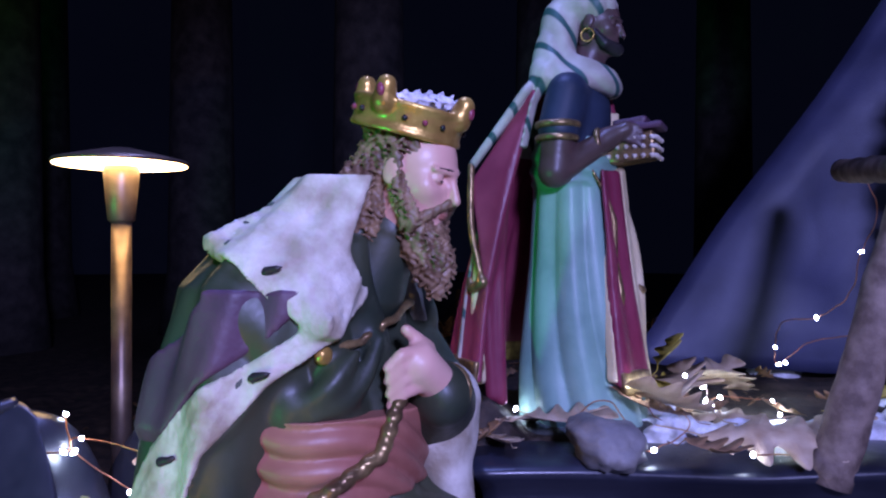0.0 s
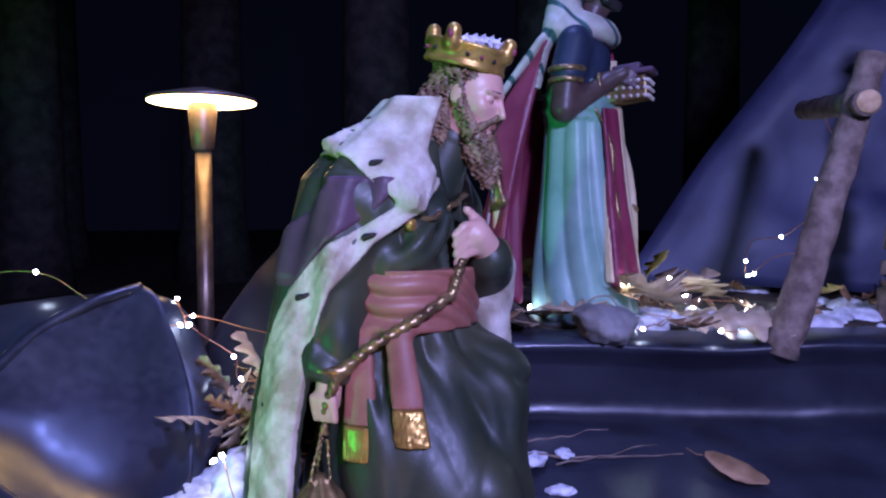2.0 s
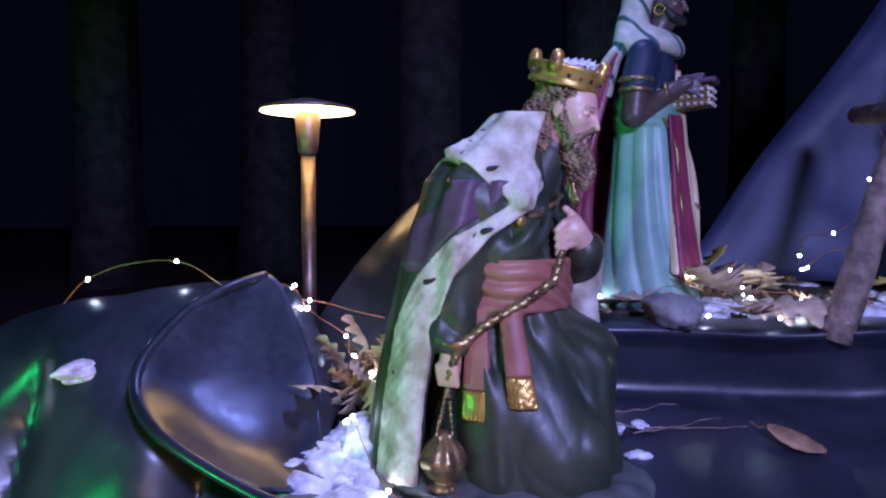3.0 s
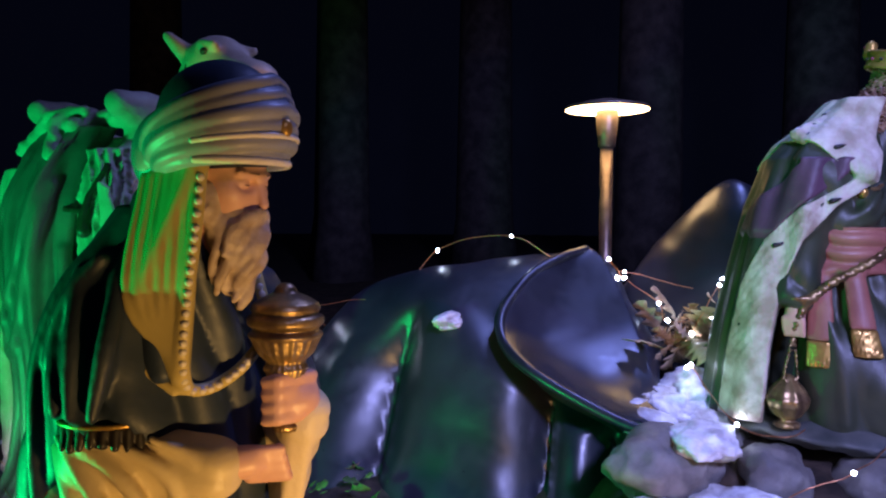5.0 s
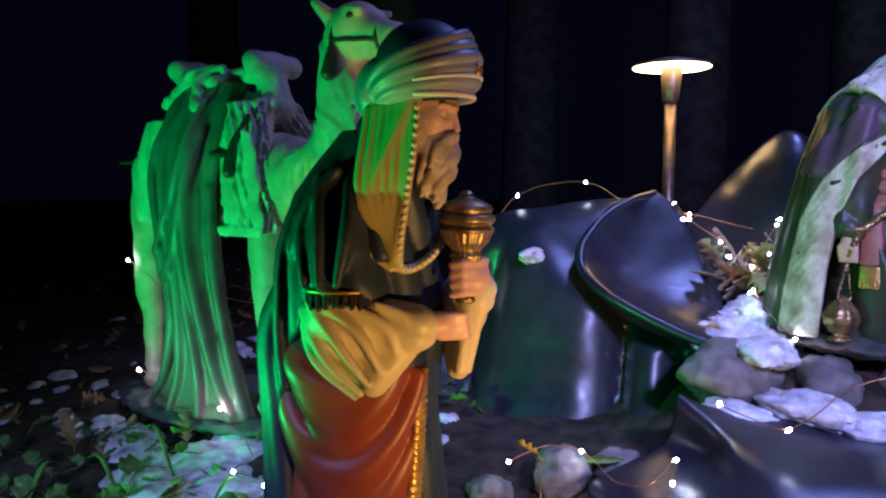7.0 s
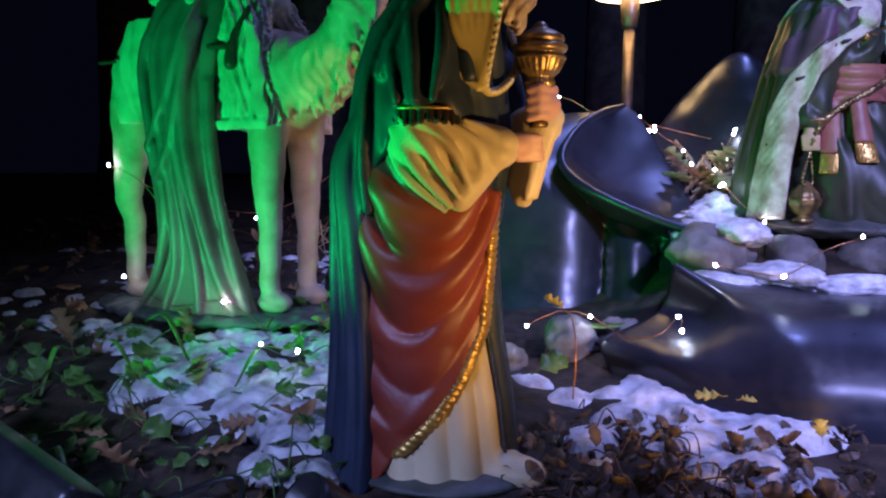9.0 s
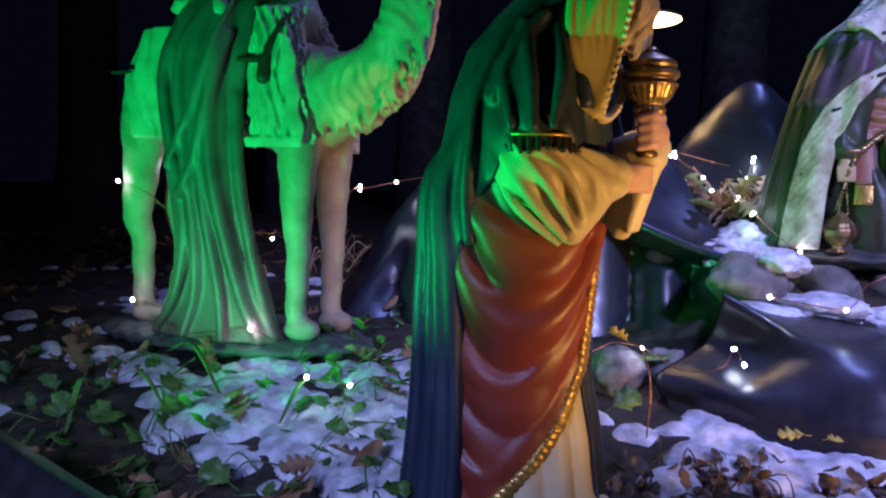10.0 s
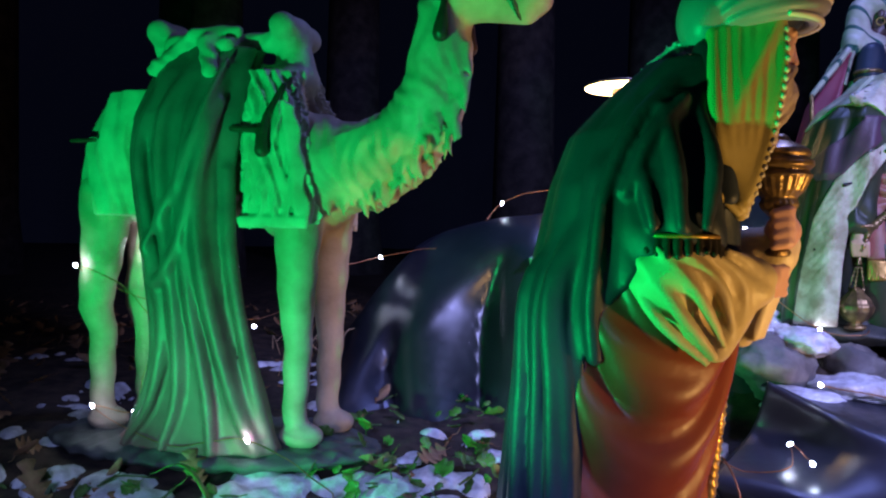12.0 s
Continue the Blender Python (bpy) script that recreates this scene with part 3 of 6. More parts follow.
drape("pond_liner", [
    [(-0.56, 1.28, 0.30), (-0.42, 1.34, 0.40), (-0.26, 1.36, 0.48), (-0.10, 1.34, 0.40), (0.0, 1.30, 0.34)],
    [(-0.52, 1.16, 0.40), (-0.40, 1.20, 0.57), (-0.26, 1.20, 0.69), (-0.12, 1.18, 0.58), (0.0, 1.16, 0.42)],
    [(-0.48, 1.06, 0.30), (-0.36, 1.06, 0.42), (-0.22, 1.06, 0.50), (-0.08, 1.04, 0.42), (0.04, 1.02, 0.34)],
    [(-0.42, 0.98, 0.22), (-0.32, 0.96, 0.26), (-0.20, 0.96, 0.28), (-0.08, 0.94, 0.26), (0.06, 0.92, 0.24)],
], LINER, "black rubber pond liner standing in a pleated hump", "pond liner", wrinkle=0.018, seed=8)
drape("pond_liner", [
    [(0.02, 1.24, 0.42), (0.40, 1.26, 0.425), (0.80, 1.24, 0.43), (1.25, 1.20, 0.45), (1.8, 1.1, 0.5)],
    [(0.04, 1.08, 0.425), (0.40, 1.09, 0.42), (0.80, 1.06, 0.43), (1.20, 1.0, 0.45), (1.8, 0.9, 0.5)],
    [(0.06, 1.10, 0.375), (0.40, 1.11, 0.365), (0.80, 1.08, 0.375), (1.18, 1.03, 0.40), (1.8, 0.92, 0.43)],
    [(0.05, 1.10, 0.275), (0.40, 1.10, 0.265), (0.80, 1.07, 0.275), (1.18, 1.01, 0.30), (1.8, 0.90, 0.33)],
    [(0.05, 0.94, 0.245), (0.40, 0.92, 0.235), (0.78, 0.88, 0.24), (1.15, 0.80, 0.26), (1.8, 0.7, 0.28)],
    [(0.02, 0.60, 0.16), (0.40, 0.55, 0.16), (0.75, 0.50, 0.18), (1.10, 0.45, 0.2), (1.7, 0.4, 0.2)],
    [(-0.10, 0.20, 0.05), (0.40, 0.10, 0.05), (0.75, 0.05, 0.08), (1.10, 0.0, 0.1), (1.6, 0.0, 0.1)],
], LINER, "black rubber pond liner hung over a low ledge", "pond liner", wrinkle=0.010, seed=14, scale=7)
drape("pond_liner", [
    [(-0.520, 0.430, 0.170), (-0.436, 0.450, 0.147), (-0.305, 0.480, 0.136), (-0.187, 0.500, 0.126), (-0.078, 0.500, 0.125), (0.242, 0.470, 0.125)],
    [(-0.523, 0.400, 0.176), (-0.453, 0.340, 0.140), (-0.414, 0.300, 0.132), (-0.326, 0.270, 0.129), (-0.195, 0.250, 0.128), (0.125, 0.220, 0.128)],
    [(-0.544, 0.420, 0.083), (-0.476, 0.360, 0.081), (-0.443, 0.240, 0.093), (-0.369, 0.170, 0.100), (-0.239, 0.150, 0.099), (0.081, 0.120, 0.099)],
    [(-0.656, 0.300, 0.045), (-0.563, 0.220, 0.043), (-0.501, 0.170, 0.043), (-0.395, 0.110, 0.039), (-0.263, 0.090, 0.043), (0.057, 0.060, 0.043)],
    [(-0.647, 0.280, 0.004), (-0.562, 0.200, 0.002), (-0.497, 0.140, -0.002), (-0.399, 0.090, -0.008), (-0.269, 0.070, -0.002), (0.051, 0.040, -0.002)],
    [(-0.633, 0.260, -0.038), (-0.549, 0.180, -0.039), (-0.482, 0.120, -0.039), (-0.384, 0.080, -0.046), (-0.270, 0.060, -0.044), (0.050, 0.030, -0.044)],
], LINER, "black rubber pond liner with a rounded rolled edge", "pond liner", wrinkle=0.004, seed=21)
drape("backdrop_tarpaulin", [
    [(1.30, 1.75, 1.75), (1.75, 1.55, 1.9), (2.2, 1.3, 2.0), (2.8, 1.0, 2.1)],
    [(0.97, 1.80, 1.20), (1.52, 1.62, 1.25), (2.1, 1.35, 1.3), (2.7, 1.0, 1.35)],
    [(0.69, 1.82, 0.82), (1.28, 1.66, 0.78), (1.9, 1.4, 0.8), (2.6, 1.0, 0.85)],
    [(0.45, 1.80, 0.47), (1.05, 1.68, 0.45), (1.7, 1.4, 0.45), (2.5, 1.0, 0.45)],
], CLOTH, "dark blue tarpaulin hung as a sloping tent wall", "tarpaulin", wrinkle=0.05, seed=30, scale=9)


# ---- path light ----
def path_light():
    top = thing("path_light", pose(-0.556, 1.275, 0), "bronze garden path light with a flat round hood, lit", "path light")
    part("pole", spun([(0.0168, 0.10), (0.0168, 0.80)], 24), COPPER, top)
    part("socket", spun([(0.0165, 0.795), (0.0225, 0.80), (0.026, 0.84), (0.03, 0.885), (0.028, 0.893)], 24), COPPER, top)
    part("hood", spun([(0.110, 0.896), (0.111, 0.899), (0.108, 0.903), (0.06, 0.915), (0.02, 0.924), (0.001, 0.926)], 48), COPPER, top)
    part("reflector", spun([(0.031, 0.8925), (0.108, 0.8945), (0.108, 0.8955), (0.031, 0.8955)], 48), HOOD_GLOW, top, "glowing white underside")


path_light()


# ---- sticks of the crib fence ----
def stick(a, b, ra, rb, label, seed):
    a, b = Vector(a), Vector(b)
    n = 26
    pts = [a.lerp(b, i / n) + 0.004 * noise.noise_vector(Vector((i * 0.35, seed, 0))) for i in range(n + 1)]
    rr = [(ra + (rb - ra) * i / n) * (1 + 0.10 * noise.noise(Vector((i * 0.6, seed * 2, 1)))) for i in range(n + 1)]
    ob = part("stick", tube(pts, rr, 14), BARK)
    return tagged(ob, label, "stick")


post = stick((0.570, 1.09, 0.40), (0.735, 1.10, 0.96), 0.034, 0.026, "grey-brown bare branch propped as a fence post", 1)
stick((0.90, 1.28, 0.42), (0.97, 1.30, 1.15), 0.036, 0.03, "dark branch standing behind another branch", 4)
log = stick((0.695, 1.045, 0.866), (0.77, 1.42, 0.90), 0.024, 0.022, "short sawn branch lashed across a post", 7)
part("cut_end", spun([(0.021, 0), (0.020, 0.002), (0.001, 0.003)], 20), CUT_WOOD, log, "pale sawn end").matrix_world = look((0.6945, 1.043, 0.866), (0.77, 1.42, 0.90))


# ---- stones ----
def stone(x, y, z, r, seed, label):
    ob = part("stone", lumpy(*r, seed, 0.32, 4), ROCK)
    ob.matrix_world = pose(x, y, z, 0, 0, seed * 40)
    return tagged(ob, label, "stone", "stones at the mound")


for i, (x, y, z, r) in enumerate([(-0.42, 0.58, 0.185, (0.105, 0.070, 0.065)), (-0.24, 0.60, 0.17, (0.08, 0.06, 0.06)), (-0.08, 0.60, 0.17, (0.09, 0.06, 0.06)),
                                   (-0.33, 0.72, 0.18, (0.07, 0.06, 0.05)), (-0.62, 0.42, 0.03, (0.05, 0.04, 0.04)), (-0.72, 0.36, 0.03, (0.055, 0.05, 0.05)),
                                   (0.245, 1.12, 0.455, (0.085, 0.05, 0.04)), (-0.84, 0.30, 0.0, (0.04, 0.04, 0.035))]):
    stone(x, y, z, r, i + 1, "rounded grey field stone dusted with snow" if i in (0, 6) else "rounded grey field stone")


def snow_pile(x, y, z, r, seed):
    ob = part("snow_heap", lumpy(*r, seed, 0.32, 5), SNOW)
    ob.matrix_world = pose(x, y, z, 0, 0, seed * 31)
    return tagged(ob, "small heap of crusted snow beside the figures", "snow")


for i, (x, y, z, r) in enumerate([(-0.355, 0.82, 0.25, (0.085, 0.075, 0.062)), (-0.46, 0.725, 0.225, (0.10, 0.05, 0.030)), (-0.41, 0.76, 0.24, (0.075, 0.055, 0.040)), (-0.37, 0.79, 0.238, (0.135, 0.085, 0.045)), (-0.33, 0.74, 0.225, (0.07, 0.05, 0.035)), (-0.30, 0.86, 0.25, (0.07, 0.06, 0.05)), (-0.36, 0.59, 0.232, (0.075, 0.06, 0.030)),
                                   (-0.30, 0.50, 0.150, (0.10, 0.06, 0.030)), (-0.42, 0.47, 0.135, (0.07, 0.05, 0.025)), (-0.18, 0.46, 0.140, (0.09, 0.05, 0.025)), (-0.05, 0.45, 0.135, (0.08, 0.05, 0.025)), (-0.86, 0.83, 0.385, (0.06, 0.03, 0.02))]):
    snow_pile(x, y, z, r, i + 3)


# ---- trees in the dark ----
def tree(x, y, r, seed):
    top = thing("tree", pose(x, y, ground_height(np.array(x), np.array(y)) - 0.05), "bare dark tree trunk in the night wood", "tree", "trees behind the scene")
    pts = [(0.06 * noise.noise(Vector((i, seed, 0))), 0.06 * noise.noise(Vector((i, seed, 5))), i * 0.5) for i in range(14)]
    part("trunk", tube(pts, [r * (1.25 if i == 0 else 1) * (1 - 0.03 * i) for i in range(14)], 18), TREE_BARK, top)
    for k in range(3):
        a, z = seed * 2.1 + k * 2.2, 3.4 + k * 0.9
        part("limb", tube([(0, 0, z), (0.5 * math.cos(a), 0.5 * math.sin(a), z + 0.4), (1.3 * math.cos(a), 1.3 * math.sin(a), z + 1.3)], [r * 0.4, r * 0.28, r * 0.1], 8), TREE_BARK, top)


for i, (x, y, r) in enumerate([(-0.42, 4.2, 0.22), (0.7, 4.8, 0.25), (-2.6, 4.4, 0.20), (-1.7, 5.2, 0.24), (1.9, 5.0, 0.2), (-4.2, 4.4, 0.22), (3.4, 4.4, 0.2), (-3.4, 6.2, 0.26), (-6.0, 3.2, 0.25)]):
    tree(x, y, r, i + 1)


# ---- statues: each one plain mesh ----
def head(s, c, skin, nod=0.0, size=1.0):
    """A painted face looking along +x, with brow, nose, lips and ears; c: its middle."""
    c = np.array(c, float)
    m = turn_about(nod, "Y")

    def at(x, y, z):
        return c + m @ (np.array((x, y, z)) * size)
    k = size
    s.ell(skin, at(-0.006, 0, 0.010), np.array((0.044, 0.037, 0.046)) * k, 0.01, m)
    s.ell(skin, at(0.012, 0, -0.020), np.array((0.031, 0.029, 0.036)) * k, 0.012, m)
    for e in (-1, 1):
        s.ell(skin, at(0.022, e * 0.021, -0.006), np.array((0.013, 0.012, 0.012)) * k, 0.01, m)
        s.ell(skin, at(0.037, e * 0.0165, 0.0065), np.array((0.011, 0.0105, 0.0070)) * k, 0.006, m, cut=True)
        s.ell(skin, at(0.030, e * 0.0165, 0.0055), np.array((0.0065, 0.0085, 0.0055)) * k, 0.002, m)
        s.cap(skin, at(0.0385, e * 0.004, 0.0150), at(0.030, e * 0.026, 0.0150), 0.0036 * k, 0.0025 * k, 0.005)
        s.cap(skin, at(0.0395, e * 0.0035, -0.0145), at(0.0365, e * 0.007, -0.0135), 0.0042 * k, 0.003 * k, 0.003)
        s.ell(skin, at(-0.008, e * 0.040, 0.0), np.array((0.010, 0.0045, 0.0145)) * k, 0.003, m)
        s.ell(BLACK, at(0.0362, e * 0.0165, 0.0042), np.array((0.0016, 0.0050, 0.0012)) * k, 0.0, m)
        s.cap(BLACK, at(0.0405, e * 0.007, 0.0172), at(0.033, e * 0.0255, 0.0172), 0.0016 * k, 0.0010 * k, 0.0)
    s.cap(skin, at(0.0375, 0, 0.0110), at(0.0500, 0, -0.0110), 0.0036 * k, 0.0050 * k, 0.004)
    s.ell(ROSE, at(0.0405, 0, -0.0275), np.array((0.0045, 0.009, 0.0024)) * k, 0.0, m)
    s.ell(ROSE, at(0.0395, 0, -0.0315), np.array((0.0045, 0.008, 0.0026)) * k, 0.002, m)
    s.ell(skin, at(0.034, 0, -0.043), np.array((0.009, 0.010, 0.007)) * k, 0.006, m)


def fold(amp, count, phase=0.0, lean=0.0):
    return lambda th, z: amp * np.sin(count * th + lean * z + phase + 0.8 * np.sin(9 * z + 2 * th)) + 0.4 * amp * np.sin(2.3 * count * th - lean * z + 1.3)


def statue(name, s, m, label, category="statue"):
    ob = new(name, s.mesh(name))
    ob.matrix_world = m
    return tagged(ob, label, category)


def turbaned_king():
    s = Sculpt(0.0032)
    rows = [(0.0, -0.024, 0.055, 0.124, 0.124), (0.05, -0.022, 0.053, 0.116, 0.118), (0.20, -0.020, 0.050, 0.106, 0.108), (0.30, -0.012, 0.036, 0.104, 0.106), (0.40, -0.002, 0.020, 0.100, 0.102), (0.47, 0.004, 0.012, 0.092, 0.096)]
    zs = [r[0] for r in rows]

    def on(th, z, out=0.0):
        """A place on the mantle, out metres off it."""
        cx, cy, rx, ry = (float(np.interp(z, zs, [r[j] for r in rows])) for j in (1, 2, 3, 4))
        a = math.radians(th)
        return cx + (rx + out) * math.cos(a), cy + (ry + out) * math.sin(a), z

    def ridge(mat, path, r, k=0.014, out=0.0, ends=0.35):
        """A soft fold along places (degrees, height) on the mantle, thin at its ends."""
        pts = glide([on(th, z, out) for th, z in path], 5)
        n = len(pts) - 1
        rad = [r * (ends + (1 - ends) * math.sin(math.pi * i / n) ** 0.6) for i in range(n + 1)]
        s.chain(mat, [(*p, q) for p, q in zip(pts, rad)], k)

    s.ell(STONE_BASE, (0.0, 0.045, 0.010), (0.15, 0.13, 0.018))
    s.loft(CREAM, [(0.005, 0.0, 0.045, 0.112, 0.112), (0.12, 0.0, 0.045, 0.098, 0.098), (0.20, 0.0, 0.045, 0.082, 0.084), (0.40, 0.008, 0.02, 0.070, 0.074)], folds=lambda th, z: 0.009 * (0.5 - np.abs(np.sin(7 * th + 4 * z))))
    s.loft(NAVY, [(0.005, 0.0, 0.045, 0.116, 0.116), (0.12, 0.0, 0.045, 0.102, 0.102), (0.20, 0.0, 0.045, 0.086, 0.088), (0.40, 0.008, 0.02, 0.074, 0.078)], folds=lambda th, z: 0.009 * (0.5 - np.abs(np.sin(7 * th + 4 * z))), shell=0.004, gap=(-62, 52))
    s.ell(CREAM, (0.125, 0.035, 0.018), (0.050, 0.034, 0.022), 0.02)
    # chest
    s.loft(NAVY, [(0.36, 0.006, 0.02, 0.086, 0.088), (0.46, 0.030, 0.010, 0.082, 0.088), (0.56, 0.040, -0.004, 0.066, 0.080), (0.62, 0.055, -0.010, 0.055, 0.066), (0.670, 0.085, -0.015, 0.036, 0.044)], folds=lambda th, z: 0.010 * (0.45 - np.abs(np.sin(5 * th + 20 * z + np.sin(20 * z)))))

    def swag(th, z):
        """Sharp-edged folds that hang in bows from the back to the waist."""
        u = th + 1.30
        bow = z - 0.085 * u * u + 0.02 * np.sin(2.2 * u + 0.7)
        w = np.sin(52 * bow * (1.25 - 0.9 * z) + 0.6 * np.sin(15 * z + 2 * u))
        return 0.022 * (0.35 - np.abs(w) ** 0.8) * np.clip((z - 0.04) / 0.12, 0.15, 1) * (0.6 + 0.4 * np.sin(21 * bow + 1.0))

    def edge(z):
        return np.interp(z, [0.0, 0.05, 0.09, 0.15, 0.22, 0.40, 0.43, 0.47], [-96, -82, -63, -40, -21, -10, -30, -85])
    s.loft(RED, rows, shell=0.007, folds=swag, gap=lambda z: ((edge(z) + 250) / 2, (250 - edge(z)) / 2))
    for path, r in (([(-150, 0.47), (-118, 0.425), (-85, 0.392), (-50, 0.378), (-18, 0.398)], 0.013),
                    ([(-150, 0.41), (-118, 0.355), (-86, 0.318), (-54, 0.314), (-22, 0.368)], 0.009),
                    ([(-140, 0.30), (-114, 0.25), (-88, 0.205), (-60, 0.210), (-32, 0.30)], 0.008),
                    ([(-128, 0.17), (-110, 0.125), (-96, 0.095), (-78, 0.090), (-56, 0.140)], 0.007)):
        ridge(RED, path, r, out=0.002)
    # gilt braid along the mantle's edge
    braid = [(float(edge(z)) + 1.0, z) for z in np.linspace(0.055, 0.40, 22)]
    for o in (-2.6, 0.0, 2.6):
        line = glide([on(th + o, z, 0.009) for th, z in braid], 3)
        s.chain(GOLD, [(*p, 0.0046) for p in line], 0.003, rough=lambda p: 0.0016 * np.sin(620 * p[..., 2] + 300 * p[..., 0]))
    # dark cloak hanging from the shoulders down the back
    back = [(0.0, -0.028, 0.055, 0.138, 0.134), (0.05, -0.026, 0.053, 0.128, 0.126), (0.20, -0.022, 0.050, 0.117, 0.116), (0.30, -0.014, 0.036, 0.114, 0.113), (0.40, -0.004, 0.020, 0.108, 0.108), (0.47, 0.002, 0.012, 0.103, 0.104), (0.555, 0.008, 0.0, 0.089, 0.092), (0.61, 0.014, 0.0, 0.075, 0.080), (0.65, 0.035, -0.006, 0.058, 0.062), (0.685, 0.062, -0.012, 0.044, 0.048)]
    front = lambda z: np.interp(z, [0, 0.1, 0.40, 0.45, 0.56, 0.68], [94, 96, 108, 92, 70, 50])
    s.loft(NAVY, back, folds=lambda th, z: 0.017 * (0.42 - np.abs(np.sin(6.0 * th + 2.0 * z + 0.5 * np.sin(9 * z)))) * np.clip(0.80 - z, 0.15, 1), shell=0.007,
           gap=lambda z: ((150 - front(z)) / 2, (150 + front(z)) / 2))
    for j, th in enumerate((-100, -108, -122, -134, -147)):
        pts = glide([(0.012 - 0.010 * j, -0.072 + 0.012 * j, 0.585 - 0.02 * j), *[(*on(th - 30 * (z / 0.5) ** 2 * (1 - 0.12 * j), z, 0.020 + 0.005 * (j % 2))[:2], z) for z in (0.46, 0.34, 0.22, 0.10, 0.0)]], 5)
        s.chain(NAVY, [(*p, 0.0085 + 0.002 * (j % 2)) for p in pts], 0.007)
    # right arm: short dark sleeve with a fringe, wide pale undersleeve, hand
    cloth = lambda p: 0.008 * (0.5 - np.abs(np.sin(70 * (p[..., 0] + 0.35 * p[..., 1]) + 18 * p[..., 2] + 1.3 * np.sin(26 * p[..., 2]))))
    s.cap(NAVY, (0.036, -0.048, 0.600), (0.042, -0.066, 0.508), 0.047, 0.046, 0.02, rough=cloth)
    s.fine = True
    for i in range(30):
        a = 2 * math.pi * i / 30
        s.cap(BLACK, (0.042 + 0.045 * math.cos(a), -0.067 + 0.044 * math.sin(a), 0.500), (0.042 + 0.047 * math.cos(a), -0.068 + 0.046 * math.sin(a), 0.486 + 0.003 * math.sin(5 * a)), 0.0042, 0.0036, 0.004)
    s.ring(GOLD, (0.042, -0.067, 0.503), 0.0465, 0.0026)
    s.fine = False
    sleeve = lambda p: 0.0030 * (0.5 - np.abs(np.sin(80 * (p[..., 0] * 0.75 + p[..., 2] * 0.66) + 2.0 * np.sin(40 * p[..., 2]))))
    s.cap(CREAM, (0.040, -0.070, 0.500), (0.042, -0.074, 0.462), 0.039, 0.035, 0.02)
    s.tri(CREAM, (0.022, -0.076, 0.462), (0.122, -0.030, 0.452), (0.084, -0.062, 0.396), 0.017, 0.022, rough=sleeve)
    s.cap(CREAM, (0.036, -0.076, 0.466), (0.120, -0.028, 0.462), 0.034, 0.023, 0.02, rough=sleeve)
    for a, b, c, r in (((0.012, -0.106, 0.478), (0.048, -0.108, 0.432), (0.084, -0.084, 0.386), 0.0075), ((0.028, -0.113, 0.490), (0.066, -0.106, 0.448), (0.092, -0.082, 0.398), 0.0065), ((0.050, -0.110, 0.490), (0.086, -0.090, 0.456), (0.101, -0.070, 0.412), 0.007),
                       ((0.074, -0.094, 0.490), (0.106, -0.068, 0.464), (0.114, -0.056, 0.428), 0.0065), ((0.000, -0.094, 0.462), (0.032, -0.102, 0.420), (0.076, -0.084, 0.380), 0.0065), ((0.094, -0.072, 0.490), (0.120, -0.052, 0.474), (0.126, -0.044, 0.444), 0.006)):
        pts = glide([a, b, c], 5)
        s.chain(CREAM, [(*p, r * (0.55 + 0.45 * math.sin(math.pi * i / (len(pts) - 1)))) for i, p in enumerate(pts)], 0.004)
    for path in ([(0.066, -0.080, 0.625), (0.078, -0.100, 0.57), (0.072, -0.110, 0.512)], [(0.030, -0.092, 0.63), (0.044, -0.108, 0.57), (0.050, -0.116, 0.512)], [(0.000, -0.088, 0.60), (0.016, -0.106, 0.55), (0.024, -0.114, 0.512)], [(0.052, -0.088, 0.64), (0.020, -0.100, 0.60), (-0.002, -0.104, 0.545)]):
        pts = glide(path, 5)
        s.chain(NAVY, [(*p, 0.0085 * (0.6 + 0.4 * math.sin(math.pi * i / (len(pts) - 1)))) for i, p in enumerate(pts)], 0.005)
    s.tri(NAVY, (0.055, -0.048, 0.662), (-0.018, -0.080, 0.560), (0.060, -0.078, 0.550), 0.013, 0.02)
    s.tri(NAVY, (-0.018, -0.080, 0.560), (0.060, -0.078, 0.550), (0.008, -0.082, 0.465), 0.013, 0.02)
    # front edge of the cloak behind the arm
    s.chain(NAVY, [(*p, 0.0085) for p in glide([(0.052, -0.062, 0.672), (0.006, -0.090, 0.615), (-0.022, -0.100, 0.55), (-0.030, -0.100, 0.48), (-0.034, -0.096, 0.43), (-0.030, -0.092, 0.38)], 6)], 0.004)
    s.cap(SKIN, (0.118, -0.032, 0.460), (0.140, -0.006, 0.462), 0.017, 0.014)
    for i in range(4):
        s.cap(SKIN, (0.136, -0.014 + 0.004 * i, 0.470 - 0.008 * i), (0.160, 0.012 + 0.003 * i, 0.472 - 0.009 * i), 0.0062, 0.005, 0.003)
    # left arm, its hand round the stem of the vessel
    s.cap(NAVY, (0.050, 0.070, 0.585), (0.070, 0.090, 0.49), 0.042, 0.046, 0.02, rough=cloth)
    s.cap(CREAM, (0.085, 0.086, 0.465), (0.150, 0.048, 0.496), 0.040, 0.024, 0.025, rough=sleeve)
    s.tri(CREAM, (0.085, 0.080, 0.46), (0.162, 0.044, 0.494), (0.122, 0.056, 0.392), 0.013, 0.02, rough=sleeve)
    for a, b in (((0.160, 0.030, 0.492), (0.134, 0.040, 0.394)), ((0.148, 0.034, 0.482), (0.126, 0.046, 0.398)), ((0.170, 0.036, 0.488), (0.142, 0.048, 0.396))):
        s.cap(CREAM, a, b, 0.006, 0.005, 0.008)
    s.cap(SKIN, (0.155, 0.046, 0.50), (0.160, 0.034, 0.512), 0.017, 0.019)
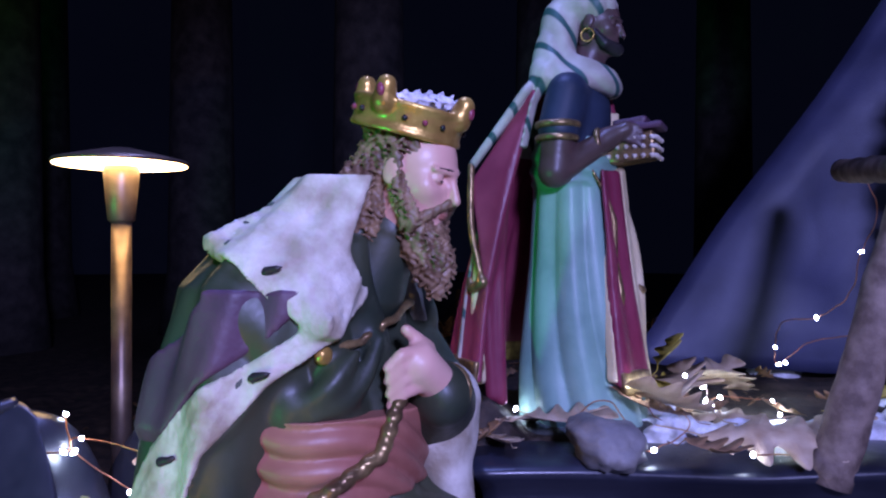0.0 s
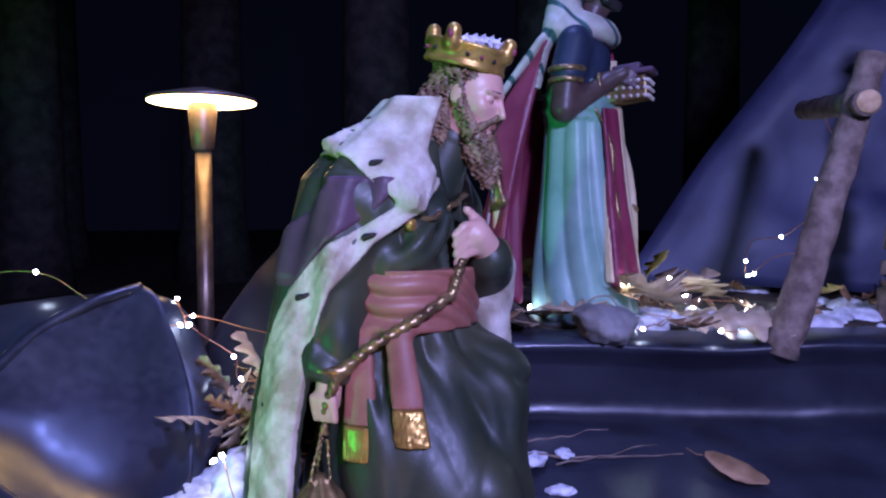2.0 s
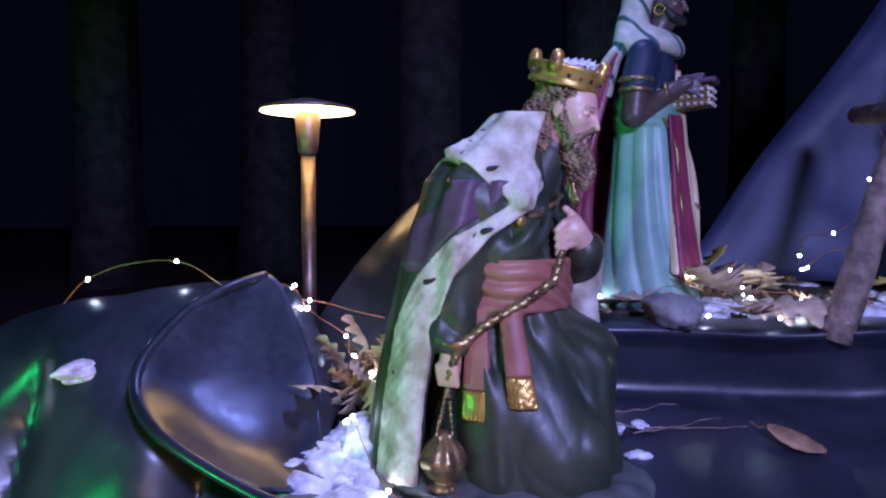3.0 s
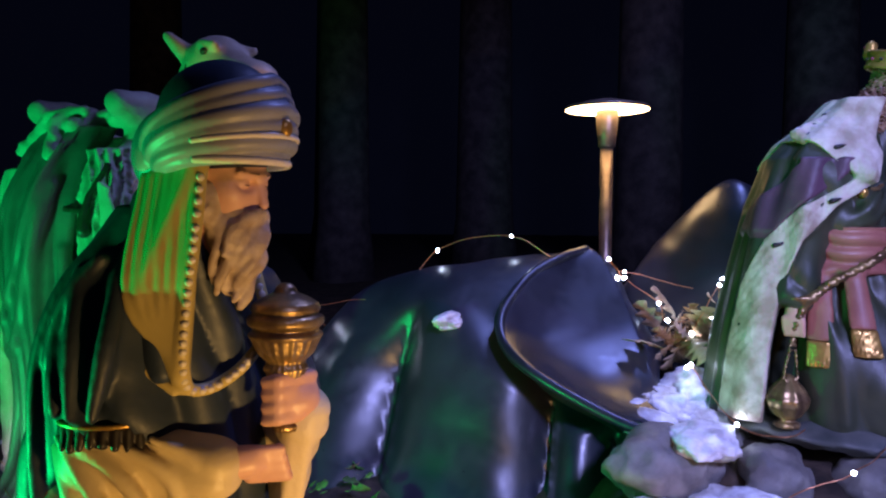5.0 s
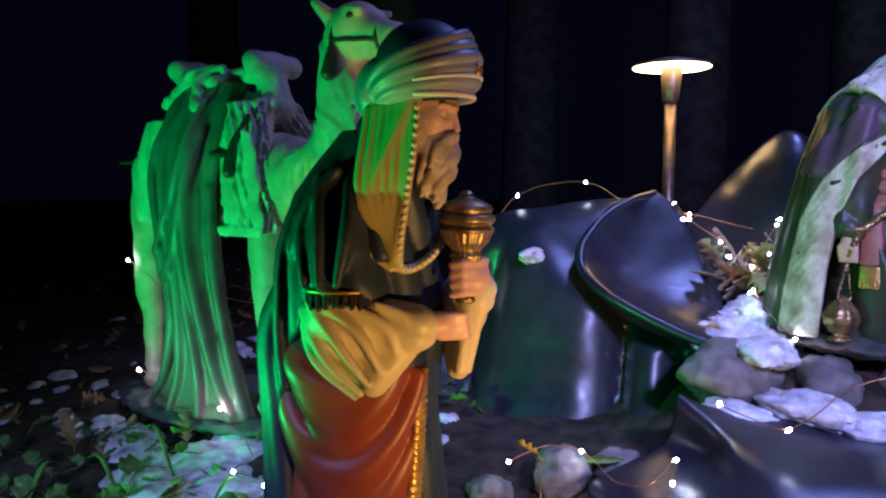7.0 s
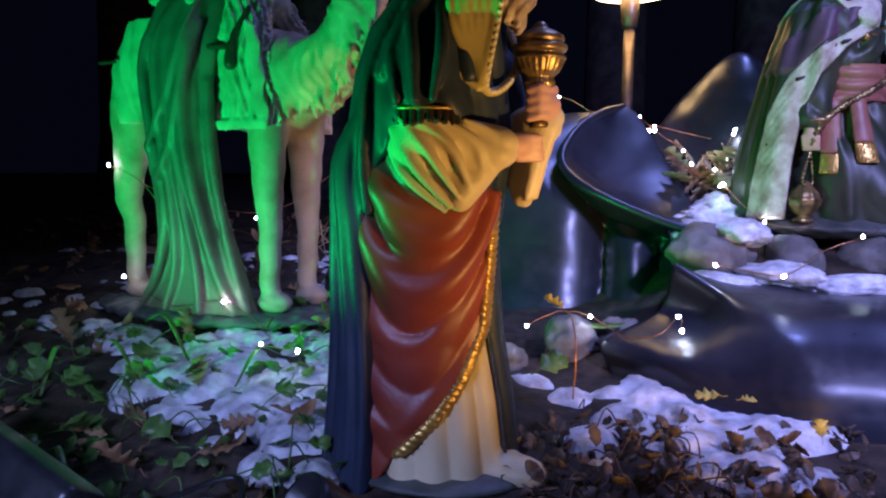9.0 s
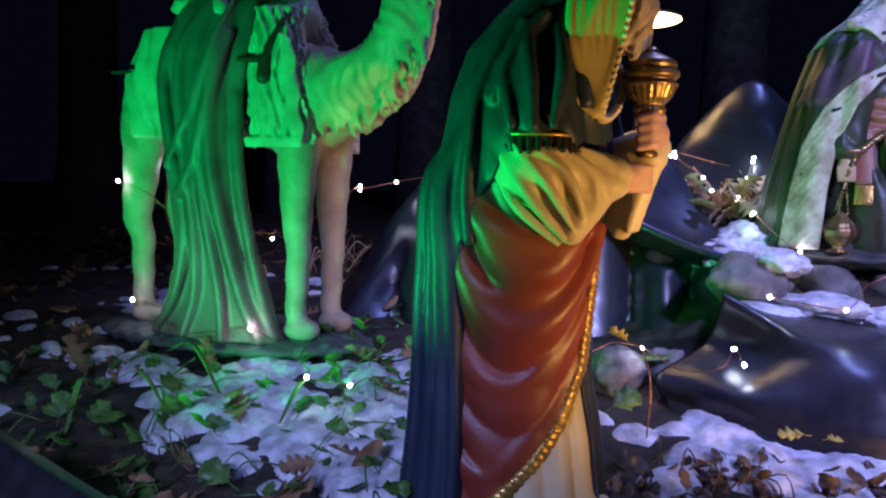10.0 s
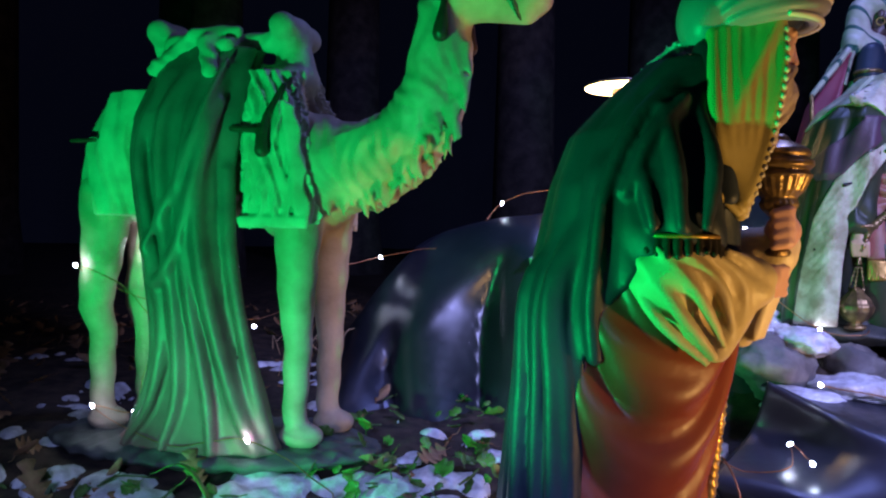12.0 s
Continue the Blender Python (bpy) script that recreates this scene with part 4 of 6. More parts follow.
    for i in range(4):
        s.chain(SKIN, [(0.168, 0.042, 0.533 - 0.0115 * i, 0.0062), (0.162, 0.008, 0.534 - 0.0115 * i, 0.0066), (0.147, 0.006, 0.530 - 0.0115 * i, 0.0054)], 0.003)
    s.fine = True
    s.loft(BRASS, [(z, 0.154, 0.024, r, r) for z, r in ((0.484, 0.012), (0.490, 0.014), (0.496, 0.008), (0.526, 0.009), (0.534, 0.018), (0.541, 0.021), (0.547, 0.018), (0.555, 0.026), (0.567, 0.0315), (0.572, 0.0335), (0.576, 0.028), (0.581, 0.034), (0.587, 0.034), (0.590, 0.028), (0.594, 0.031), (0.599, 0.029), (0.604, 0.021), (0.609, 0.010), (0.613, 0.009), (0.617, 0.004))], k=0.001,
           folds=lambda th, z: 0.0020 * np.abs(np.sin(11 * th)) * (z < 0.57))
    # head, bowed; turban and beads
    s.turn((0.092, 0, 0.692), (0.125, -0.017, 0.707), turn_about(14, "Z"), 0.84)
    head(s, (0.092, 0, 0.692), SKIN, 18)
    s.cap(SKIN, (0.07, 0, 0.66), (0.03, 0, 0.60), 0.03, 0.035)
    lock_rng = random.Random(3)
    s.ell(GREY_HAIR, (0.098, 0, 0.642), (0.024, 0.030, 0.030), 0.01)
    s.cap(GREY_HAIR, (0.104, 0, 0.640), (0.096, 0, 0.585), 0.024, 0.012, 0.012)
    for i in range(19):
        u = -1 + 2 * i / 18
        x0, y0, z0 = 0.126 - 0.052 * abs(u) ** 1.4, 0.036 * u, 0.654 + 0.048 * abs(u) ** 2
        z1 = 0.560 + 0.030 * abs(u) + lock_rng.uniform(-0.006, 0.012)
        wob, ph = lock_rng.uniform(0.004, 0.007), lock_rng.uniform(0, 6.28)
        pts = []
        for q in range(11):
            t = q / 10
            pts.append((x0 + (0.100 - x0) * t * 0.8 + 0.010 * math.sin(math.pi * t) + wob * math.sin(9 * t + ph), y0 * (1 - 0.45 * t) + wob * math.cos(9 * t + ph), z0 + (z1 - z0) * t, 0.0090 * (1 - 0.62 * t)))
        s.chain(GREY_HAIR, pts, 0.0025)
    for e in (-1, 1):
        s.chain(GREY_HAIR, [(0.1340, e * 0.003, 0.6585, 0.0045), (0.128, e * 0.014, 0.654, 0.006), (0.116, e * 0.025, 0.640, 0.006), (0.110, e * 0.030, 0.618, 0.004)], 0.003, rough=locks(0.008, 0.0012))
        s.chain(GREY_HAIR, [(0.080, e * 0.038, 0.715, 0.007), (0.082, e * 0.040, 0.690, 0.010), (0.090, e * 0.038, 0.660, 0.011)], 0.006, rough=locks(0.010, 0.002))
    s.turn()
    tc = np.array((0.119, -0.020, 0.752))

    def dome(a, el, grow=1.0):
        """On the turban: degrees round (0 ahead), degrees up."""
        a, el = math.radians(a + 14), math.radians(el)
        return tc + grow * np.array((0.064 * math.cos(a) * math.cos(el), 0.053 * math.sin(a) * math.cos(el), 0.056 * math.sin(el)))
    s.ell(NAVY, tc + np.array((0.004, 0, 0.004)), (0.057, 0.048, 0.052), rot=turn_about(14, "Z"))
    s.ell(STEEL_BLUE, tc - np.array((0.002, 0, 0.010)), (0.058, 0.047, 0.036), 0.01, rot=turn_about(14, "Z"))
    s.ell(STEEL_BLUE, (0.074, -0.030, 0.728), (0.032, 0.038, 0.040), 0.02)
    for e in (-1, 1):
        for j in range(6):
            pts = [dome(e * (172 - 172 * t), -56 + (28 + 13 * j) * t ** 0.6 + 5 * math.sin(math.pi * t), 1.02 + 0.03 * (j % 2)) for t in np.linspace(0, 1, 24)]
            s.chain(STEEL_BLUE, [(*p, 0.0074) for p in pts], 0.001)
    for i in range(44):
        a = -78 + 156 * i / 43
        s.ell(PEARL, dome(a, -30, 1.14), (0.0036,) * 3, 0.0)
        if abs(a) < 100:
            s.ell(PEARL, dome(a, -18 + 8 * math.cos(math.radians(a)), 1.13), (0.0030,) * 3, 0.0)
    s.ell(GOLD, dome(-6, -4, 1.13), (0.005, 0.006, 0.008), 0.0)
    # veil falling from the turban to the breast, beaded along its front edge
    top, mid, tip = (0.136, -0.056, 0.716), (0.090, -0.076, 0.610), (0.107, -0.050, 0.530)
    s.tri(YELLOW, top, (0.076, -0.058, 0.708), mid, 0.0055, 0.012)
    s.tri(YELLOW, top, mid, tip, 0.0055, 0.012)
    for u in np.linspace(0.05, 0.95, 6):
        a = np.array(top) * (1 - u) + np.array((0.074, -0.060, 0.706)) * u
        b = np.array((0.131, -0.062, 0.625)) * (1 - u) + np.array((0.078, -0.082, 0.610)) * u
        pts = glide([a, b, np.array(tip) + np.array((0.004 - 0.012 * u, -0.006, 0.01 + 0.02 * u))], 6)
        s.chain(YELLOW, [(*p, 0.0066) for p in pts], 0.004)
    s.tri(NAVY, (0.070, -0.056, 0.690), (0.026, -0.078, 0.612), (0.094, -0.060, 0.545), 0.008, 0.014)
    s.tri(NAVY, (0.070, -0.056, 0.690), (0.094, -0.060, 0.545), (0.090, -0.070, 0.620), 0.008, 0.014)
    s.chain(YELLOW, [(*p, 0.0040) for p in glide([(0.020, -0.090, 0.618), (0.058, -0.086, 0.572), (0.104, -0.056, 0.528)], 6)], 0.003)
    hem = glide([(0.140, -0.056, 0.716), (0.141, -0.062, 0.670), (0.132, -0.064, 0.610), (0.118, -0.058, 0.555), (0.109, -0.044, 0.529), (0.112, -0.018, 0.528), (0.118, 0.012, 0.545), (0.120, 0.034, 0.575), (0.100, 0.040, 0.62)], 14)
    s.chain(YELLOW, [(*p, 0.0056) for p in hem], 0.004)
    left = 0.0
    for p, q in zip(hem, hem[1:]):
        left += (q - p).length
        if left > 0.0075:
            left = 0.0
            s.ell(PEARL, q + Vector((0.004, -0.003, 0)), (0.0036,) * 3, 0.0)
    s.fine = False
    # crust of snow along the back of the shoulders
    s.chain(SNOW, [(0.058, -0.022, 0.712, 0.006), (0.030, -0.010, 0.690, 0.010), (-0.006, 0.0, 0.655, 0.012), (-0.040, 0.0, 0.625, 0.010), (-0.062, 0.0, 0.592, 0.010), (-0.078, 0.0, 0.55, 0.006)], rough=curls(0.013, 0.004))
    statue("king_statue", s, pose(-0.925, -0.10, -0.068, 0, 0, -18), "painted statue of a turbaned bearded king holding a gilt vessel", "statue")


def kneeling_king():
    s = Sculpt(0.0032)
    s.ell(STONE_BASE, (0.02, 0, -0.012), (0.23, 0.17, 0.03), rough=curls(0.07, 0.003))
    robe = [(0.0, 0.03, 0, 0.16, 0.135), (0.06, 0.03, 0, 0.155, 0.13), (0.16, 0.025, 0, 0.118, 0.112), (0.27, 0.015, 0, 0.085, 0.098), (0.36, 0.005, 0, 0.082, 0.106), (0.46, 0.005, 0, 0.072, 0.105), (0.51, 0.025, 0, 0.044, 0.05), (0.545, 0.045, 0, 0.034, 0.036)]
    rf = lambda th, z: 0.011 * (0.4 - np.abs(np.sin(5.5 * th + 7 * z + 0.7 * np.sin(14 * z))))
    s.loft(OLIVE, robe, folds=rf)
    swing = lambda p: 0.009 * (0.45 - np.abs(np.sin(38 * (p[..., 2] * 0.55 + p[..., 0] * 0.85) + 16 * p[..., 1] + 1.1 * np.sin(30 * p[..., 2]))))
    s.cap(OLIVE, (0.03, 0.055, 0.20), (0.122, 0.035, 0.182), 0.066, 0.050, 0.035, rough=swing)
    s.cap(OLIVE, (0.124, 0.035, 0.178), (0.105, 0.03, 0.03), 0.050, 0.066, 0.035, rough=swing)
    s.cap(OLIVE, (0.04, -0.05, 0.10), (0.13, -0.05, 0.055), 0.075, 0.055, 0.04, rough=swing)
    for path, r in (([(0.06, -0.098, 0.25), (0.10, -0.075, 0.16), (0.11, -0.085, 0.06)], 0.012), ([(0.09, -0.055, 0.25), (0.145, -0.02, 0.16), (0.160, -0.03, 0.05)], 0.013), ([(0.10, -0.02, 0.22), (0.165, 0.0, 0.185), (0.172, -0.01, 0.09)], 0.010),
                    ([(0.07, -0.085, 0.21), (0.13, -0.065, 0.085), (0.150, -0.06, 0.025)], 0.010), ([(0.02, -0.120, 0.20), (0.05, -0.128, 0.10), (0.06, -0.135, 0.02)], 0.010), ([(0.085, -0.06, 0.40), (0.070, -0.085, 0.37), (0.030, -0.098, 0.345)], 0.008), ([(0.092, -0.03, 0.41), (0.086, -0.055, 0.37), (0.060, -0.088, 0.345)], 0.008)):
        pts = glide(path, 5)
        s.chain(OLIVE, [(*p, r * (0.5 + 0.5 * math.sin(math.pi * i / (len(pts) - 1)))) for i, p in enumerate(pts)], 0.016)
    cape = [(0.005, -0.055, 0, 0.155, 0.165), (0.14, -0.05, 0, 0.142, 0.160), (0.27, -0.04, 0, 0.122, 0.150), (0.38, -0.03, 0, 0.106, 0.138), (0.46, -0.015, 0, 0.094, 0.125), (0.50, 0.0, 0, 0.07, 0.095)]
    gap = lambda z: np.interp(z, [0, 0.14, 0.235, 0.32, 0.375, 0.417, 0.45], [93, 92, 90, 78, 57, 31, 16])
    cf = fold(0.0045, 8, 0.2, 8)
    s.loft(OLIVE, cape, folds=cf, shell=0.007, gap=lambda z: ((78 - gap(z)) / 2, (78 + gap(z)) / 2))
    breast = [(z, x, y, a + 0.0065, b + 0.0065) for z, x, y, a, b in cape[3:5]]
    s.loft(PURPLE, [(0.320, -0.036, 0, 0.114, 0.144), (0.335, -0.034, 0, 0.1195, 0.1510), *breast], folds=cf, shell=0.007, gap=lambda z: (-(gap(z) + 52) + 180, 180 - 24))
    for th, z0 in ((-132, 0.34), (-150, 0.36), (-168, 0.36), (-186, 0.38)):
        fall = glide([(*[c + r * w for c, r, w in ((float(np.interp(z, [q[0] for q in cape], [q[1] for q in cape])), float(np.interp(z, [q[0] for q in cape], [q[3] for q in cape])) + 0.004, math.cos(math.radians(th))), (0.0, float(np.interp(z, [q[0] for q in cape], [q[4] for q in cape])) + 0.004, math.sin(math.radians(th))))], z) for z in (z0, 0.25, 0.14, 0.01)], 5)
        s.chain(OLIVE, [(*p, 0.004 + 0.006 * i / len(fall)) for i, p in enumerate(fall)], 0.014)
    outer = [(z, x, y, a + 0.006, b + 0.006) for z, x, y, a, b in cape]
    fur = lambda th, z: cf(th, z) + 0.0012 * np.sin(240 * z + 40 * th) * np.sin(90 * th)
    width = lambda z: np.interp(z, [0, 0.15, 0.35, 0.40, 0.45], [16, 15, 15, 11, 7])
    for e in (-1, 1):
        s.loft(ERMINE, outer[:-1], folds=fur, shell=0.007, gap=lambda z, e=e: ((-(gap(z) + width(z)) if e < 0 else 88) + 180, 180 - width(z)))
    # shoulder collar
    collar = [(0.40, -0.005, 0, 0.112, 0.130), (0.45, -0.010, 0, 0.104, 0.128), (0.49, -0.005, 0, 0.084, 0.110), (0.53, 0.02, 0, 0.058, 0.070), (0.565, 0.040, 0, 0.044, 0.050)]
    s.loft(ERMINE, collar, folds=lambda th, z: fur(th, z) * 0.5 + 0.003 * np.sin(5 * th), shell=0.008,
           gap=lambda z: (0, np.interp(z, [0.385, 0.43, 0.47, 0.505], [48, 34, 24, 30])), hem=lambda th: 0.415 + 0.075 * smoothstep(0.6, 1.75, np.abs(th)) - 0.045 * smoothstep(2.3, 3.0, np.abs(th)))
    s.tri(ERMINE, (0.02, -0.05, 0.540), (-0.036, -0.112, 0.502), (0.078, -0.098, 0.430), 0.009, 0.012, rough=curls(0.016, 0.0022))
    # dark tail tips in the fur
    for th, z in ((-108, 0.04), (-104, 0.11), (-114, 0.17), (-106, 0.24), (-98, 0.31), (-84, 0.345), (-70, 0.475), (-100, 0.50), (-62, 0.385)):
        cx, rx, ry = (float(np.interp(z, [r[0] for r in (collar if z > 0.4 else outer)], [r[j] for r in (collar if z > 0.4 else outer)])) for j in (1, 3, 4))
        a = math.radians(th)
        x, y = cx + (rx + 0.007) * math.cos(a), (ry + 0.007) * math.sin(a)
        s.cap(BLACK, (x, y, z), (x + 0.014, y + 0.002, z + 0.004), 0.005, 0.003, 0.0)
    # sash, hanging ends and fringe
    s.loft(ROSE, [(0.262, 0.018, 0, 0.092, 0.108), (0.30, 0.018, 0, 0.093, 0.111), (0.342, 0.020, 0, 0.090, 0.110)], folds=lambda th, z: 0.007 * (0.4 - np.abs(np.sin(115 * z + 4 * th + 1.5 * np.sin(3 * th)))))
    strip = [(z, x, y, a + 0.012, b + 0.012) for z, x, y, a, b in robe[1:4]]
    for mid, z0 in ((-66, 0.175), (-94, 0.150)):
        s.loft(ROSE, [(z0, *[float(np.interp(z0, [r[0] for r in strip], [r[j] for r in strip])) for j in (1, 2, 3, 4)]), *[r for r in strip if r[0] > z0 + 0.01]], folds=rf, shell=0.005, gap=(mid + 180, 171))
        s.loft(GOLD, [(z0 - 0.045, 0.028, 0, 0.140, 0.130), (z0, *[float(np.interp(z0, [r[0] for r in strip], [r[j] for r in strip])) for j in (1, 2, 3, 4)])], folds=lambda th, z: rf(th, z) + 0.0015 * np.sin(150 * th), shell=0.006, gap=(mid + 180, 171))
    # right arm down, with the hanging thurible
    s.cap(OLIVE, (0.0, -0.09, 0.44), (-0.025, -0.108, 0.32), 0.036, 0.034, 0.02, rough=swing)
    s.cap(OLIVE, (-0.025, -0.108, 0.32), (-0.022, -0.132, 0.228), 0.034, 0.028, 0.02, rough=swing)
    s.ring(BRASS, (-0.022, -0.134, 0.222), 0.026, 0.005)
    s.cap(SKIN, (-0.022, -0.136, 0.215), (-0.024, -0.140, 0.180), 0.016, 0.017)
    for i in range(4):
        s.cap(SKIN, (-0.036 + 0.009 * i, -0.152, 0.186), (-0.034 + 0.009 * i, -0.150, 0.160), 0.0062, 0.005, 0.003)
    for dx, dy in ((0.015, 0), (-0.012, 0.01), (-0.004, -0.016)):
        s.cap(BRASS, (-0.022, -0.148, 0.165), (-0.028 + dx, -0.152 + dy, 0.085), 0.0028, 0.0028, 0.002, rough=lambda p: 0.001 * np.sin(700 * p[..., 2]))
    s.loft(BRASS, [(z, -0.028, -0.152, r, r) for z, r in ((0.0, 0.020), (0.008, 0.022), (0.014, 0.010), (0.022, 0.022), (0.04, 0.034), (0.052, 0.036), (0.056, 0.032), (0.066, 0.028), (0.080, 0.016), (0.092, 0.006))], k=0.001, folds=lambda th, z: 0.0016 * np.sin(9 * th))
    # left arm with the hand at the breast
    s.cap(OLIVE, (0.02, 0.105, 0.45), (0.085, 0.090, 0.325), 0.042, 0.045, 0.02, rough=swing)
    s.cap(OLIVE, (0.100, 0.085, 0.325), (0.130, 0.030, 0.352), 0.044, 0.030, 0.02, rough=swing)
    s.ring(BRASS, (0.131, 0.028, 0.354), 0.026, 0.005, rot=turn_about(70, "X"))
    s.cap(ERMINE, (0.105, 0.085, 0.33), (0.120, 0.075, 0.22), 0.044, 0.018, 0.02, rough=swing)
    s.cap(SKIN, (0.132, 0.025, 0.356), (0.122, -0.008, 0.385), 0.020, 0.021)
    for i in range(4):
        s.chain(SKIN, [(0.128, -0.008 + 0.002 * i, 0.400 - 0.011 * i, 0.0070), (0.116, -0.032 + 0.002 * i, 0.397 - 0.012 * i, 0.0064), (0.106, -0.040 + 0.002 * i, 0.385 - 0.012 * i, 0.0055)], 0.003)
    s.cap(SKIN, (0.125, 0.005, 0.400), (0.112, -0.015, 0.418), 0.0075, 0.006, 0.004)
    # rope and clasp
    rope = lambda p: 0.0015 * np.sin(500 * p[..., 2] + 200 * p[..., 0])
    s.chain(BRASS, [(0.112, -0.025, 0.36, 0.0075), (0.108, -0.055, 0.31, 0.0075), (0.082, -0.098, 0.285, 0.0075), (0.030, -0.128, 0.250, 0.0075), (-0.005, -0.148, 0.215, 0.0075), (-0.018, -0.152, 0.175, 0.007)], rough=rope)
    s.chain(BRASS, [(0.060, -0.080, 0.400, 0.006), (0.080, -0.040, 0.410, 0.0045), (0.092, 0.0, 0.428, 0.0045), (0.085, 0.045, 0.44, 0.0045)], rough=rope)
    s.ell(GOLD, (0.064, -0.082, 0.400), (0.008, 0.010, 0.010), 0.002)
    # head
    s.fine = True
    s.turn((0.083, 0, 0.600), (0.098, 0.012, 0.622), turn_about(-1, "Z"), 0.90)
    c, nod = (0.098, -0.002, 0.538), 20
    head(s, c, SKIN, nod, size=1.06)
    s.cap(SKIN, (0.085, 0, 0.52), (0.060, 0, 0.475), 0.028, 0.028)
    s.cap(OLIVE, (0.062, 0, 0.480), (0.030, 0, 0.42), 0.033, 0.048, 0.01)
    s.ell(HAIR, (0.046, -0.004, 0.492), (0.030, 0.046, 0.036), 0.012, rough=curls(0.0135, 0.0034))
    cur = curls(0.0135, 0.0034)
    s.ell(HAIR, (0.060, 0, 0.548), (0.034, 0.044, 0.040), 0.01, rough=cur)
    s.ell(HAIR, (0.085, 0, 0.575), (0.052, 0.047, 0.020), 0.01, turn_about(nod, "Y"), rough=cur)
    s.ell(HAIR, (0.042, -0.006, 0.520), (0.034, 0.048, 0.042), 0.012, rough=cur)
    for e in (-1, 1):
        s.chain(HAIR, [(0.094, e * 0.040, 0.556, 0.007), (0.096, e * 0.038, 0.520, 0.008), (0.106, e * 0.029, 0.488, 0.012)], rough=cur)
        s.cap(HAIR, (0.1385, e * 0.003, 0.5085), (0.118, e * 0.024, 0.494), 0.0050, 0.006, 0.005, rough=curls(0.009, 0.001))
    s.cap(HAIR, (0.104, 0, 0.466), (0.116, 0, 0.440), 0.028, 0.021, 0.012, rough=cur)
    s.cap(HAIR, (0.116, 0, 0.445), (0.120, 0, 0.415), 0.021, 0.011, 0.012, rough=cur)
    m = turn_about(nod - 4, "Y")
    cc = np.array((0.083, 0, 0.592))
    at = lambda x, y, z: cc + m @ np.array((x, y, z))

    def band(p, r=0.0575):
        q = (p - cc) @ m
        rad = np.hypot(q[..., 0], q[..., 1] * 1.06) - (r + 0.12 * np.maximum(q[..., 2], 0))
        return np.maximum(np.abs(rad) - 0.0032, np.abs(q[..., 2] - 0.008) - 0.0145)
    s.add(GOLD, band, cc - 0.08, cc + 0.08, 0.002)
    for z, r in ((-0.006, 0.0585), (0.022, 0.0605)):
        s.ring(GOLD, at(0, 0, z), r, 0.0036, rot=m, squash=0.95)
    for a in range(0, 360, 90):
        ca, sa = math.cos(math.radians(a)), math.sin(math.radians(a))
        s.cap(GOLD, at(0.060 * ca, 0.057 * sa, 0.020), at(0.063 * ca, 0.060 * sa, 0.036), 0.013, 0.0105, 0.004)
        s.ell(WINE, at(0.071 * ca, 0.068 * sa, 0.030), (0.005, 0.005, 0.008), 0.0)
        for j in (-20, 0, 20):
            b = math.radians(a + 45 + j)
            s.ell(BLACK if j else WINE, at(0.0625 * math.cos(b), 0.0595 * math.sin(b), 0.008), (0.0036,) * 3, 0.0)
    s.ell(SNOW, at(0, 0, 0.022), (0.052, 0.050, 0.012), 0.006, rough=curls(0.016, 0.004))
    s.turn()
    s.fine = False
    moss = random.Random(8)
    for i in range(46):
        u, v = moss.random(), moss.random()
        p = Vector((0.03, -0.045, 0.556)) * (1 - u) + Vector((-0.042, -0.092, 0.516)) * u + Vector((0.030, -0.034, -0.030)) * v * (0.3 + 0.5 * u)
        s.ell(STONE_BASE if moss.random() < 0.6 else SNOW, p, (moss.uniform(0.004, 0.009), moss.uniform(0.004, 0.008), moss.uniform(0.003, 0.006)), 0.002, rough=curls(0.010, 0.0015))
    s.chain(SNOW, [(-0.02, 0.0, 0.545, 0.012), (-0.04, 0.05, 0.52, 0.010)], rough=curls(0.012, 0.004))
    statue("king_statue", s, pose(-0.13, 0.76, 0.255, 0, 0, -25), "painted statue of a kneeling crowned king in an ermine cape")


